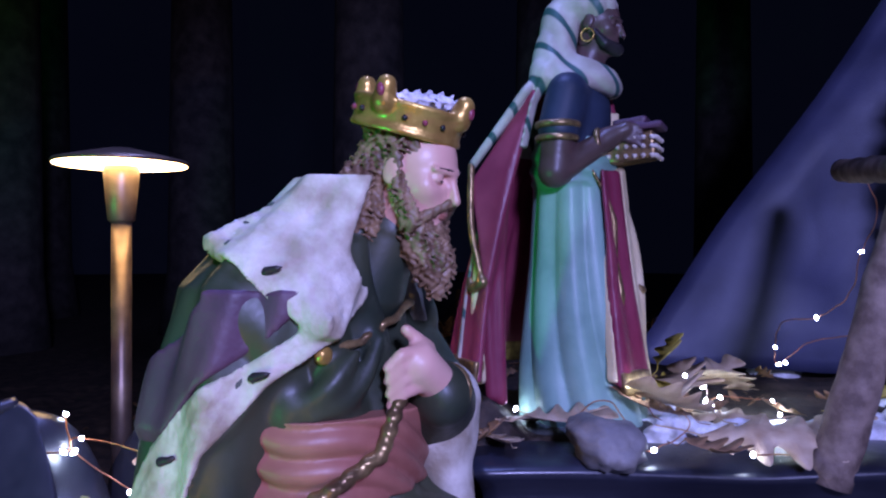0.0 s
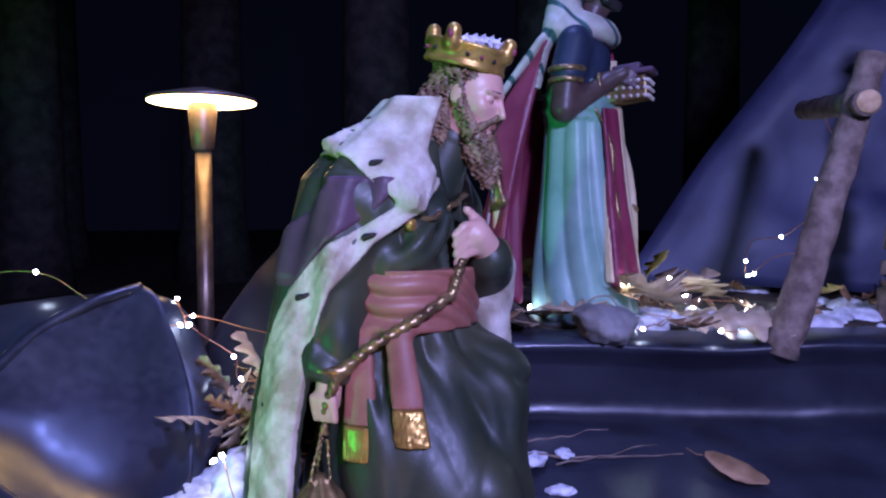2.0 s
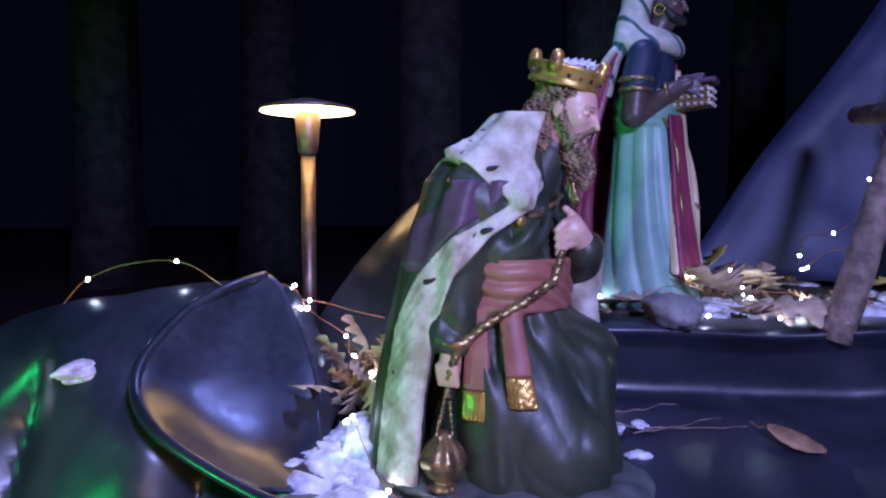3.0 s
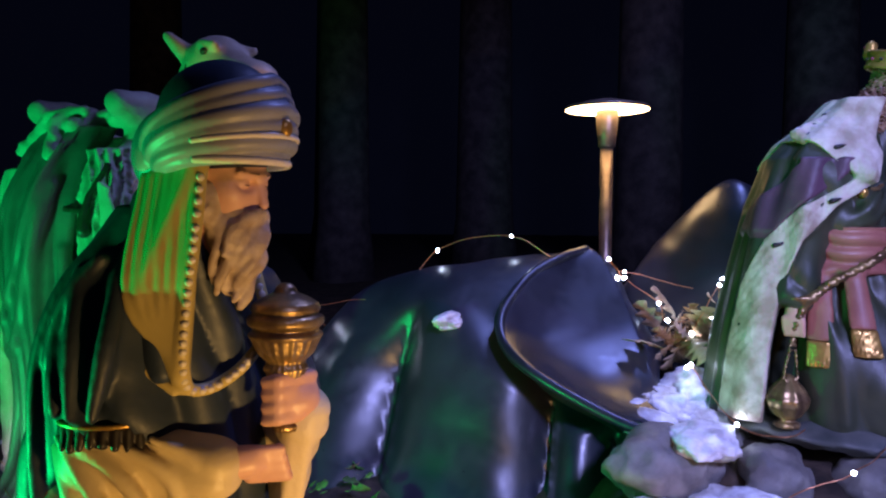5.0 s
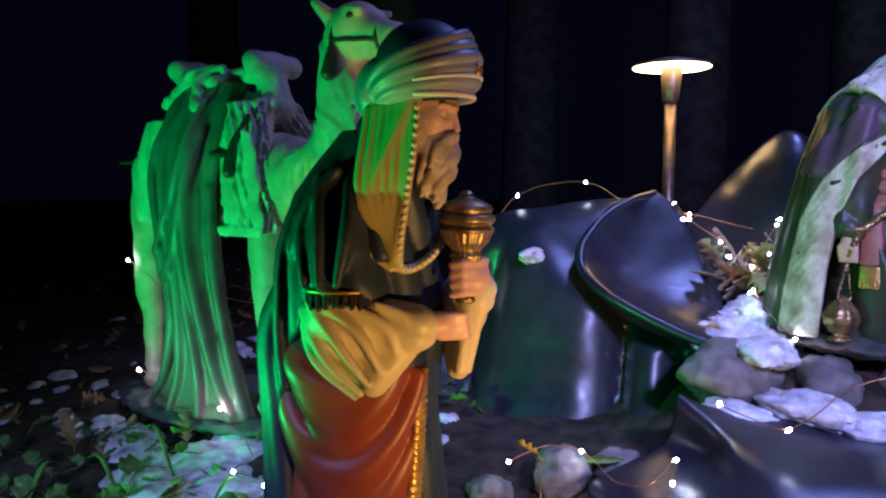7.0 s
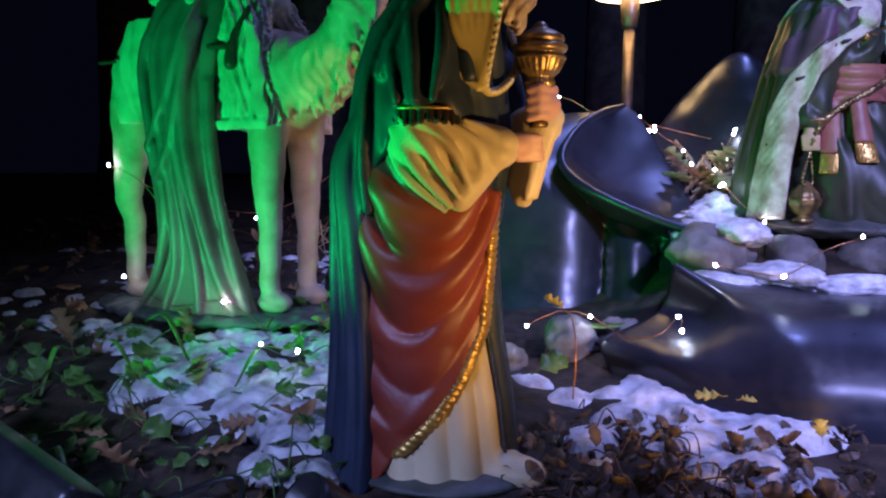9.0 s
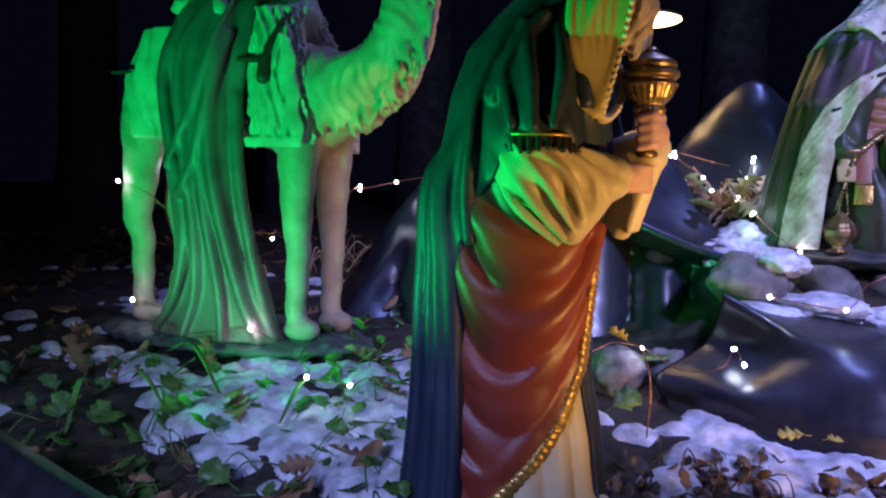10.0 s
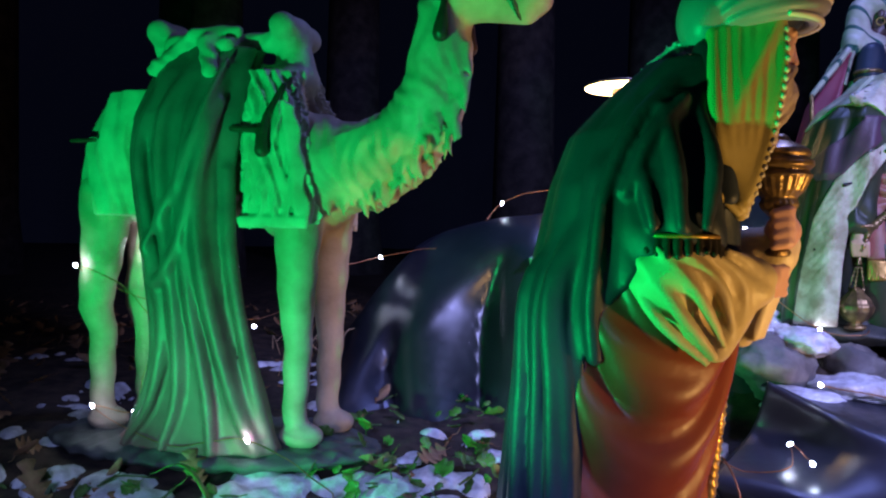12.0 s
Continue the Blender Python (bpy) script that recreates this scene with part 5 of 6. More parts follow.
def standing_king():
    s = Sculpt(0.0036)
    s.ell(STONE_BASE, (0.01, 0, 0.0), (0.15, 0.13, 0.02))
    s.loft(MINT, [(0.0, 0.02, 0, 0.115, 0.105), (0.10, 0.015, 0, 0.106, 0.098), (0.30, 0.01, 0, 0.082, 0.085), (0.44, 0.005, 0, 0.070, 0.082), (0.52, 0.005, 0, 0.068, 0.086)], folds=lambda th, z: 0.013 * (0.42 - np.abs(np.sin(4.5 * th + 3.5 * z + 0.9 * np.sin(7 * z)))) * np.clip(1.1 - 1.4 * z, 0.4, 1))
    s.loft(NAVY, [(0.50, 0.005, 0, 0.066, 0.084), (0.58, 0.01, 0, 0.062, 0.088), (0.63, 0.015, 0, 0.045, 0.07), (0.66, 0.02, 0, 0.03, 0.035)])
    s.loft(MINT, [(0.44, 0.005, 0, 0.075, 0.087), (0.47, 0.005, 0, 0.077, 0.089), (0.50, 0.005, 0, 0.073, 0.087)], folds=lambda th, z: 0.004 * np.sin(210 * z + 4 * th))
    cape = [(0.09, -0.06, 0, 0.165, 0.175), (0.25, -0.055, 0, 0.142, 0.150), (0.45, -0.035, 0, 0.112, 0.128), (0.58, -0.005, 0, 0.080, 0.108), (0.65, 0.015, 0, 0.05, 0.06)]
    lo = lambda z: np.interp(z, [0.09, 0.3, 0.5, 0.65], [-108, -112, -118, -120])
    hi = lambda z: np.interp(z, [0.09, 0.3, 0.45, 0.52, 0.65], [-26, -22, -6, 30, 40])
    cf = lambda th, z: 0.010 * (0.5 - np.abs(np.sin(4.2 * th + 5 * z))) + 0.003 * np.sin(17 * th)
    s.loft(WINE, cape, folds=cf, shell=0.006, gap=lambda z: ((lo(z) + hi(z)) / 2, (hi(z) - lo(z)) / 2))
    for e, side in ((-1, lo), (1, hi)):
        s.loft(STRIPED if e < 0 else CREAM, cape[:-1], folds=cf, shell=0.010, gap=lambda z, e=e, side=side: (side(z) + e * (2 if e > 0 else 26) + 180, 176 if e > 0 else 174))
    s.loft(WINE, [(0.08, 0.0, 0, 0.140, 0.125), (0.25, 0.0, 0, 0.112, 0.105), (0.46, 0.0, 0, 0.088, 0.095)], folds=lambda th, z: 0.004 * np.sin(14 * th + 5 * z), shell=0.005, gap=(158, 162))
    s.loft(CREAM, [(0.06, 0.0, 0, 0.145, 0.130), (0.25, 0.0, 0, 0.115, 0.108), (0.46, 0.0, 0, 0.090, 0.097)], shell=0.006, gap=(177, 174))
    s.loft(BRASS, [(0.07, 0.0, 0, 0.145, 0.130), (0.11, 0.0, 0, 0.138, 0.124)], shell=0.007, gap=(158, 162))
    s.loft(BRASS, [(0.085, -0.06, 0, 0.166, 0.176), (0.125, -0.059, 0, 0.161, 0.171)], folds=cf, shell=0.011, gap=(-53, 56))
    s.loft(STRIPED, [(0.50, -0.015, 0, 0.098, 0.124), (0.58, 0.0, 0, 0.088, 0.115), (0.66, 0.015, 0, 0.055, 0.065)], folds=cf, shell=0.008, gap=(-10, 105), hem=lambda th: 0.50 + 0.03 * np.cos(th))
    s.tri(WINE, (-0.045, -0.092, 0.600), (-0.146, -0.122, 0.440), (-0.114, -0.142, 0.268), 0.006, 0.012)
    s.tri(STRIPED, (-0.035, -0.060, 0.645), (-0.055, -0.105, 0.600), (-0.150, -0.122, 0.470), 0.008, 0.012)
    for path, r, mat in (([(-0.150, -0.126, 0.470), (-0.144, -0.140, 0.36), (-0.120, -0.148, 0.262)], 0.0065, BRASS),
                         ([(-0.118, -0.150, 0.262), (-0.140, -0.142, 0.250), (-0.150, -0.128, 0.262)], 0.009, BRASS),
                         ([(-0.132, -0.125, 0.30), (-0.138, -0.128, 0.20), (-0.130, -0.125, 0.09)], 0.012, CREAM), ([(-0.112, -0.120, 0.34), (-0.118, -0.122, 0.20), (-0.112, -0.120, 0.06)], 0.012, WINE), ([(-0.095, -0.112, 0.40), (-0.100, -0.114, 0.22), (-0.096, -0.112, 0.05)], 0.010, WINE),
                         ([(0.045, 0.005, 0.46), (0.085, 0.025, 0.36), (0.104, 0.030, 0.28)], 0.010, WINE), ([(0.060, -0.005, 0.46), (0.104, 0.015, 0.36), (0.122, 0.020, 0.25), (0.126, 0.020, 0.13)], 0.009, CREAM), ([(0.086, 0.005, 0.285), (0.108, 0.010, 0.262), (0.126, 0.018, 0.245)], 0.009, BRASS)):
        pts = glide(path, 6)
        s.chain(mat, [(*p, r) for p in pts], 0.010)
    # arms
    for e in (-1, 1):
        s.cap(NAVY, (0.015, e * 0.085, 0.595), (0.005, e * 0.103, 0.53), 0.035, 0.036, 0.02)
        s.cap(DARK_SKIN, (0.005, e * 0.103, 0.53), (0.0, e * 0.108, 0.455), 0.031, 0.027, 0.01)
        s.cap(DARK_SKIN, (0.0, e * 0.108, 0.455), (0.078, e * 0.042, 0.515), 0.027, 0.019, 0.01)
        s.ring(BRASS, (0.004, e * 0.104, 0.535), 0.034, 0.007), s.ring(BRASS, (0.003, e * 0.105, 0.512), 0.033, 0.006)
        s.ring(BRASS, (0.066, e * 0.052, 0.509), 0.021, 0.006, rot=turn_about(80, "Y"))
        s.cap(DARK_SKIN, (0.078, e * 0.042, 0.517), (0.108, e * 0.034, 0.532), 0.018, 0.014)
        for i in range(4):
            s.cap(DARK_SKIN, (0.108, e * 0.036, 0.540 - 0.009 * i), (0.135, e * 0.033, 0.534 - 0.011 * i), 0.006, 0.005, 0.003)
    m = turn_about(-8, "Y")
    s.block(BRASS, (0.115, 0, 0.500), (0.042, 0.034, 0.024), rot=m)
    s.block(PURPLE, (0.124, 0, 0.534), (0.046, 0.038, 0.006), rot=turn_about(-6, "Y"))
    s.block(PURPLE, (0.112, 0, 0.547), (0.030, 0.030, 0.006), rot=turn_about(-6, "Y"))
    for i in range(6):
        for j in range(3):
            z = 0.484 + 0.016 * j
            s.ell(CAMEL_WOOL, (0.078 + 0.015 * i, -0.036, z), (0.0055,) * 3, 0.0)
            s.ell(CAMEL_WOOL, (0.159, -0.030 + 0.012 * i, z), (0.0055,) * 3, 0.0)
    # shawl, head cloth, face
    pleat = lambda p: 0.004 * (0.4 - np.abs(np.sin(60 * p[..., 0] + 75 * p[..., 1] + 22 * p[..., 2])))
    s.ring(STRIPED, (0.016, 0, 0.635), 0.062, 0.019, 0.01, rot=turn_about(18, "Y"))
    s.ring(STRIPED, (0.024, 0, 0.652), 0.048, 0.017, 0.012, rot=turn_about(22, "Y"))
    s.cap(STRIPED, (-0.02, -0.07, 0.63), (0.02, -0.075, 0.61), 0.028, 0.022, 0.015, rough=pleat)
    s.cap(STRIPED, (-0.01, -0.02, 0.75), (-0.025, -0.05, 0.65), 0.035, 0.035, 0.02, rough=pleat)
    s.ell(STRIPED, (0.030, 0, 0.765), (0.056, 0.050, 0.042), 0.01, turn_about(10, "Y"), rough=pleat)
    s.fine = True
    head(s, (0.05, 0, 0.728), DARK_SKIN, 12)
    s.cap(DARK_SKIN, (0.04, 0, 0.70), (0.025, 0, 0.64), 0.029, 0.034)
    s.chain(BLACK, [(0.052, -0.033, 0.712, 0.006), (0.068, -0.026, 0.690, 0.011), (0.086, 0, 0.682, 0.012), (0.068, 0.026, 0.690, 0.011), (0.052, 0.033, 0.712, 0.006)])
    s.cap(BLACK, (0.094, -0.011, 0.7035), (0.094, 0.011, 0.7035), 0.0028, 0.0028, 0.0)
    s.ring(GOLD, (0.042, -0.046, 0.704), 0.0115, 0.0020, rot=turn_about(90, "X"))
    s.fine = False
    # girdle rope and tassels, hanging sash
    s.chain(BRASS, [(0.055, -0.070, 0.46, 0.004), (0.075, -0.055, 0.42, 0.004), (0.088, -0.045, 0.37, 0.0075), (0.092, -0.045, 0.30, 0.005), (0.100, -0.045, 0.24, 0.009), (0.102, -0.045, 0.215, 0.006)], 0.004)
    s.chain(CREAM, [(0.082, 0.02, 0.46, 0.014), (0.088, 0.035, 0.40, 0.012), (0.085, 0.055, 0.28, 0.014)], 0.01)
    statue("king_statue", s, pose(0.24, 1.38, 0.430, 0, 0, -25), "painted statue of a standing king offering a jewelled casket")


def camel_statue():
    s = Sculpt(0.0042)
    hide = lambda p: 0.0032 * np.sin(150 * p[..., 0] + 60 * p[..., 2] + 3 * np.sin(40 * p[..., 2])) * np.sin(70 * p[..., 2] + 2 * np.sin(50 * p[..., 0]))
    s.ell(STONE_BASE, (-0.01, 0, -0.015), (0.35, 0.19, 0.028), rough=curls(0.06, 0.003))
    s.ell(CAMEL, (-0.01, 0, 0.53), (0.25, 0.100, 0.115), 0.03, rough=hide)
    s.ell(CAMEL, (0.17, 0, 0.50), (0.125, 0.088, 0.120), 0.04, rough=hide)
    s.ell(CAMEL, (-0.19, 0, 0.53), (0.085, 0.092, 0.12), 0.04, rough=hide)
    s.ell(CAMEL, (0.0, 0, 0.63), (0.13, 0.075, 0.09), 0.04)
    s.chain(CAMEL, [(0.21, 0, 0.515, 0.090), (0.31, -0.02, 0.520, 0.078), (0.405, -0.06, 0.555, 0.064), (0.462, -0.10, 0.625, 0.055), (0.485, -0.125, 0.695, 0.050), (0.490, -0.13, 0.755, 0.045)], 0.04, rough=hide)
    s.turn((0.455, 0, 0.80), (0.494, -0.130, 0.765), turn_about(-14, "Z"), 1.06)
    s.ell(CAMEL, (0.480, 0, 0.825), (0.060, 0.040, 0.042), 0.02)
    s.cap(CAMEL, (0.50, 0, 0.815), (0.585, 0, 0.792), 0.034, 0.026, 0.02)
    s.ell(CAMEL, (0.600, 0, 0.790), (0.026, 0.026, 0.022), 0.012)
    s.cap(CAMEL, (0.51, 0, 0.79), (0.585, 0, 0.772), 0.020, 0.016, 0.015)
    for e in (-1, 1):
        s.cap(CAMEL, (0.445, e * 0.030, 0.845), (0.434, e * 0.050, 0.866), 0.014, 0.008, 0.008)
        s.ell(BLACK, (0.515, e * 0.036, 0.835), (0.009, 0.005, 0.006), 0.0)
        s.cap(CAMEL, (0.500, e * 0.030, 0.848), (0.535, e * 0.030, 0.842), 0.008, 0.006, 0.008)
        s.ell(BLACK, (0.614, e * 0.014, 0.798), (0.006, 0.004, 0.003), 0.0)
    for x, r, tilt in ((0.575, 0.030, 76), (0.47, 0.047, 90)):
        s.ring(LEATHER, (x, 0, 0.79 if x > 0.5 else 0.80), r, 0.0045, rot=turn_about(tilt, "Y"), squash=0.9)
    for e in (-1, 1):
        s.cap(LEATHER, (0.57, e * 0.028, 0.79), (0.47, e * 0.043, 0.80), 0.004, 0.004, 0.0)
        s.cap(LEATHER, (0.472, e * 0.044, 0.79), (0.47, e * 0.048, 0.745), 0.005, 0.013, 0.0)
    s.turn()
    for e in (-1, 1):
        for x, lean in ((0.200, 0.0), (-0.215, -0.02)):
            x0 = x + (0.012 if e > 0 else 0)
            s.chain(CAMEL, [(x0, e * 0.055, 0.46, 0.052), (x0 + lean * 0.2, e * 0.060, 0.36, 0.040), (x0 + lean, e * 0.060, 0.245, 0.031), (x0 + 0.005 + lean * 0.3, e * 0.060, 0.20, 0.026), (x0, e * 0.060, 0.055, 0.022)], 0.014, rough=lambda p: 0.0012 * np.sin(90 * p[..., 2] + 60 * p[..., 0]))
            s.ell(CAMEL, (x0 + 0.014, e * 0.060, 0.022), (0.042, 0.031, 0.024), 0.012)
            s.cap(BLACK, (x0 + 0.030, e * 0.060, 0.045), (x0 + 0.060, e * 0.060, 0.012), 0.0025, 0.0025, 0.0)
    # shaggy mane under the neck
    s.chain(CAMEL, [(0.34, -0.03, 0.455, 0.020), (0.44, -0.07, 0.51, 0.018), (0.503, -0.11, 0.585, 0.014), (0.526, -0.135, 0.67, 0.010)], 0.02, rough=curls(0.022, 0.005))
    hair_rng = random.Random(9)
    spine = glide([(0.255, -0.075, 0.47), (0.34, -0.075, 0.475), (0.44, -0.115, 0.53), (0.500, -0.150, 0.60), (0.522, -0.165, 0.69)], 12)
    for p in spine:
        for q in range(3):
            o = Vector((hair_rng.uniform(-0.03, 0.02), hair_rng.uniform(0.006, 0.016), hair_rng.uniform(-0.03, 0.04)))
            s.cap(CAMEL, p + o, p + o + Vector((hair_rng.uniform(-0.004, 0.010), -0.003, -0.022)), 0.0060, 0.0025, 0.008)
    for i in range(16):
        x = 0.285 + 0.16 * i / 15
        s.cap(CAMEL, (x, -0.082 - 0.30 * (x - 0.285), 0.565 + 0.4 * (x - 0.285) ** 1.2), (x + 0.008, -0.092 - 0.30 * (x - 0.285), 0.535 + 0.35 * (x - 0.285) ** 1.2), 0.005, 0.0025, 0.005)
    s.chain(CAMEL, [(-0.25, 0, 0.58, 0.016), (-0.272, 0, 0.50, 0.012), (-0.27, 0, 0.38, 0.014)], 0.015)
    # saddle cloth flaps, rolls and bar
    wool = lambda p: 0.003 * np.sin(130 * p[..., 0] + 5 * np.sin(45 * p[..., 2])) * np.cos(80 * p[..., 2])
    for e in (-1, 1):
        s.loft(CAMEL_WOOL, [(0.408, 0.178, e * 0.085, 0.070, 0.032), (0.50, 0.172, e * 0.088, 0.066, 0.036), (0.60, 0.155, e * 0.075, 0.062, 0.040), (0.69, 0.12, e * 0.04, 0.065, 0.045)], folds=lambda th, z: 0.0045 * np.sin(17 * th + 2.5 * np.sin(38 * z)) + 0.003 * np.sin(120 * z + 5 * np.sin(9 * th)))
        for i in range(26):
            u = i / 25
            s.cap(CAMEL_WOOL, (0.225 - 0.03 * u, e * 0.118, 0.43 + 0.19 * u), (0.246 - 0.03 * u + 0.004 * math.sin(7 * i), e * 0.112, 0.422 + 0.19 * u), 0.006, 0.0035, 0.004)
            s.cap(CAMEL_WOOL, (0.112 + 0.13 * u, e * 0.116, 0.415), (0.114 + 0.13 * u, e * 0.117, 0.402 + 0.003 * math.sin(9 * i)), 0.006, 0.0035, 0.004)
        s.loft(CAMEL_WOOL, [(0.42, -0.190, e * 0.075, 0.066, 0.030), (0.55, -0.180, e * 0.075, 0.062, 0.034), (0.66, -0.13, e * 0.055, 0.07, 0.04)], folds=lambda th, z: 0.003 * np.sin(60 * z + 9 * th))
        s.chain(LEATHER, [(0.185, e * 0.095, 0.655, 0.006), (0.165, e * 0.120, 0.60, 0.006), (0.160, e * 0.130, 0.555, 0.010), (0.162, e * 0.130, 0.535, 0.013)], 0.003)
        s.cap(LEATHER, (0.10, e * 0.126, 0.575), (0.160, e * 0.130, 0.570), 0.006, 0.006, 0.0)
        s.cap(LEATHER, (-0.245, e * 0.118, 0.56), (-0.19, e * 0.122, 0.56), 0.005, 0.005, 0.0)
    s.ell(CAMEL_WOOL, (0.0, 0, 0.685), (0.14, 0.075, 0.045), 0.02, rough=wool)
    for x in (0.160, -0.100):
        s.cap(CAMEL_WOOL, (x, -0.055, 0.775), (x, 0.055, 0.775), 0.025, 0.025, 0.01)
        s.ring(CAMEL_WOOL, (x, -0.062, 0.775), 0.016, 0.006, rot=turn_about(90, "X"))
        s.cap(CAMEL_WOOL, (x, 0, 0.69), (x, 0, 0.775), 0.045, 0.022, 0.02)
    s.cap(CAMEL_WOOL, (-0.10, -0.03, 0.745), (0.16, -0.03, 0.755), 0.020, 0.018, 0.02, rough=wool)
    s.cap(CAMEL_WOOL, (0.04, -0.05, 0.745), (0.0, -0.065, 0.725), 0.026, 0.022, 0.015, rough=wool)
    # long cloth falling from the saddle to the base
    s.loft(DRAPE, [(0.0, 0.030, -0.105, 0.160, 0.062), (0.03, 0.035, -0.106, 0.138, 0.052), (0.10, 0.050, -0.110, 0.108, 0.040), (0.25, 0.040, -0.116, 0.074, 0.034), (0.38, 0.030, -0.120, 0.070, 0.036), (0.50, 0.010, -0.118, 0.086, 0.040), (0.60, 0.0, -0.106, 0.104, 0.046), (0.68, 0.010, -0.075, 0.100, 0.05), (0.735, 0.02, -0.045, 0.09, 0.05)],
           folds=lambda th, z: 0.007 * (0.4 - np.abs(np.sin(3.5 * th + 5 * z + 0.8 * np.sin(8 * z)))))
    for path, r in (([(0.08, -0.10, 0.69), (0.075, -0.162, 0.58), (0.055, -0.165, 0.44), (0.075, -0.160, 0.28), (0.125, -0.150, 0.10), (0.165, -0.140, 0.01)], 0.014),
                    ([(0.05, -0.11, 0.69), (0.035, -0.166, 0.56), (0.028, -0.166, 0.42), (0.045, -0.160, 0.26), (0.080, -0.160, 0.10), (0.095, -0.170, 0.01)], 0.013),
                    ([(0.01, -0.11, 0.69), (-0.020, -0.160, 0.58), (-0.010, -0.164, 0.40), (0.010, -0.156, 0.24), (0.020, -0.162, 0.10), (0.0, -0.175, 0.01)], 0.012),
                    ([(-0.03, -0.11, 0.68), (-0.070, -0.152, 0.55), (-0.045, -0.154, 0.38), (-0.020, -0.150, 0.22), (-0.035, -0.158, 0.09), (-0.085, -0.165, 0.01)], 0.012),
                    ([(-0.06, -0.10, 0.66), (-0.092, -0.135, 0.55), (-0.060, -0.140, 0.34), (-0.045, -0.135, 0.16), (-0.090, -0.135, 0.03)], 0.009),
                    ([(0.095, -0.13, 0.50), (0.108, -0.135, 0.34), (0.150, -0.130, 0.14), (0.185, -0.115, 0.01)], 0.010),
                    ([(0.085, -0.12, 0.70), (0.070, -0.172, 0.60), (0.015, -0.176, 0.46), (-0.050, -0.168, 0.36)], 0.007), ([(0.09, -0.14, 0.62), (0.060, -0.174, 0.50), (0.020, -0.174, 0.36), (-0.030, -0.164, 0.30), (-0.052, -0.160, 0.37)], 0.006)):
        pts = glide(path, 6)
        s.chain(DRAPE, [(*p, r * (0.55 + 0.45 * math.sin(math.pi * i / (len(pts) - 1)))) for i, p in enumerate(pts)], 0.014)
    # knotted end bunched over the saddle
    for a, b, r in (((-0.06, -0.06, 0.745), (0.06, -0.085, 0.735), 0.022), ((-0.02, -0.085, 0.735), (-0.075, -0.105, 0.69), 0.018), ((0.03, -0.095, 0.735), (0.055, -0.125, 0.68), 0.018), ((0.0, -0.09, 0.755), (0.075, -0.07, 0.765), 0.014)):
        s.cap(CAMEL_WOOL, a, b, r, r * 0.8, 0.012, rough=wool)
    statue("camel_statue", s, pose(-1.552, 0.566, 0.045, 0, 0, -17), "painted statue of a saddled camel draped in wine cloth")


turbaned_king()
kneeling_king()
standing_king()
camel_statue()


# ---- fairy lights ----
def fairy_string(pts, bulbs, label, sag=0.0, seed=0):
    """A copper wire through pts with a small bulb at each place of bulbs."""
    line = glide(pts, 10)
    line = [p + 0.0035 * noise.noise_vector(Vector((i * 0.31, seed, 0))) for i, p in enumerate(line)]
    top = thing("fairy_light_string", pose(*pts[0]), label, "fairy lights", "strings of fairy lights")
    back = Matrix.Translation(-Vector(pts[0]))
    bm = tube(line, 0.0011, 5)
    bm.transform(back)
    part("wire", bm, WIRE, top)
    for p in bulbs:
        bm = spun([(0.0011, -0.005), (0.0026, -0.0025), (0.0033, 0.0), (0.0025, 0.003), (0.0004, 0.005)], 10)
        bm.transform(back @ Matrix.Translation(p) @ pose(0, 0, 0, random.uniform(-80, 80), random.uniform(-80, 80), 0))
        part("bulb", bm, LED, top)
    return top


STRING = "copper wire fairy lights, lit white,"
left_ridge = [(-1.34, 0.9, 0.36), (-1.25, 0.95, 0.385), (-1.10, 0.96, 0.41), (-1.04, 0.95, 0.385), (-0.94, 1.0, 0.53), (-0.76, 1.0, 0.567), (-0.615, 0.985, 0.492), (-0.515, 1.0, 0.475), (-0.50, 1.02, 0.488), (-0.35, 1.02, 0.455)]
fairy_string(left_ridge, left_ridge[:9], STRING + " along a liner ridge", seed=1)
cluster = [(-0.537, 1.05, 0.515), (-0.50, 1.0, 0.475), (-0.424, 1.0, 0.42), (-0.405, 0.98, 0.385), (-0.311, 1.0, 0.395), (-0.297, 1.0, 0.465), (-0.289, 1.02, 0.478), (-0.33, 0.93, 0.42), (-0.36, 0.90, 0.37)]
fairy_string(cluster, cluster, STRING + " knotted beside the kneeling statue", seed=2)
plinth = [(-0.37, 0.735, 0.335), (-0.30, 0.628, 0.255), (-0.22, 0.60, 0.25), (-0.16, 0.655, 0.262), (-0.08, 0.60, 0.25), (-0.16, 0.46, 0.24), (-0.25, 0.42, 0.21), (-0.36, 0.25, 0.185), (-0.455, 0.345, 0.19)]
fairy_string(plinth, [plinth[i] for i in (0, 1, 3, 5, 7, 8)] + [(-0.378, 0.722, 0.332)], STRING + " over the stones", seed=3)
front = [(-0.80, 0.27, 0.075), (-0.74, 0.30, 0.10), (-0.682, 0.335, 0.085), (-0.62, 0.28, 0.06), (-0.56, 0.24, 0.08), (-0.522, 0.315, 0.095), (-0.527, 0.235, 0.085)]
fairy_string(front, [front[i] for i in (0, 2, 5, 6)], STRING + " lying on liner and stones", seed=4)
camel_wire = [(-1.34, 0.9, 0.371), (-1.5, 0.72, 0.25), (-1.72, 0.62, 0.30), (-1.813, 0.53, 0.368), (-1.70, 0.48, 0.33), (-1.647, 0.48, 0.254), (-1.66, 0.46, 0.15), (-1.676, 0.47, 0.10), (-1.765, 0.50, 0.105), (-1.60, 0.40, 0.06), (-1.445, 0.362, 0.08), (-1.30, 0.25, 0.04), (-1.265, 0.135, 0.05), (-1.183, 0.10, 0.05)]
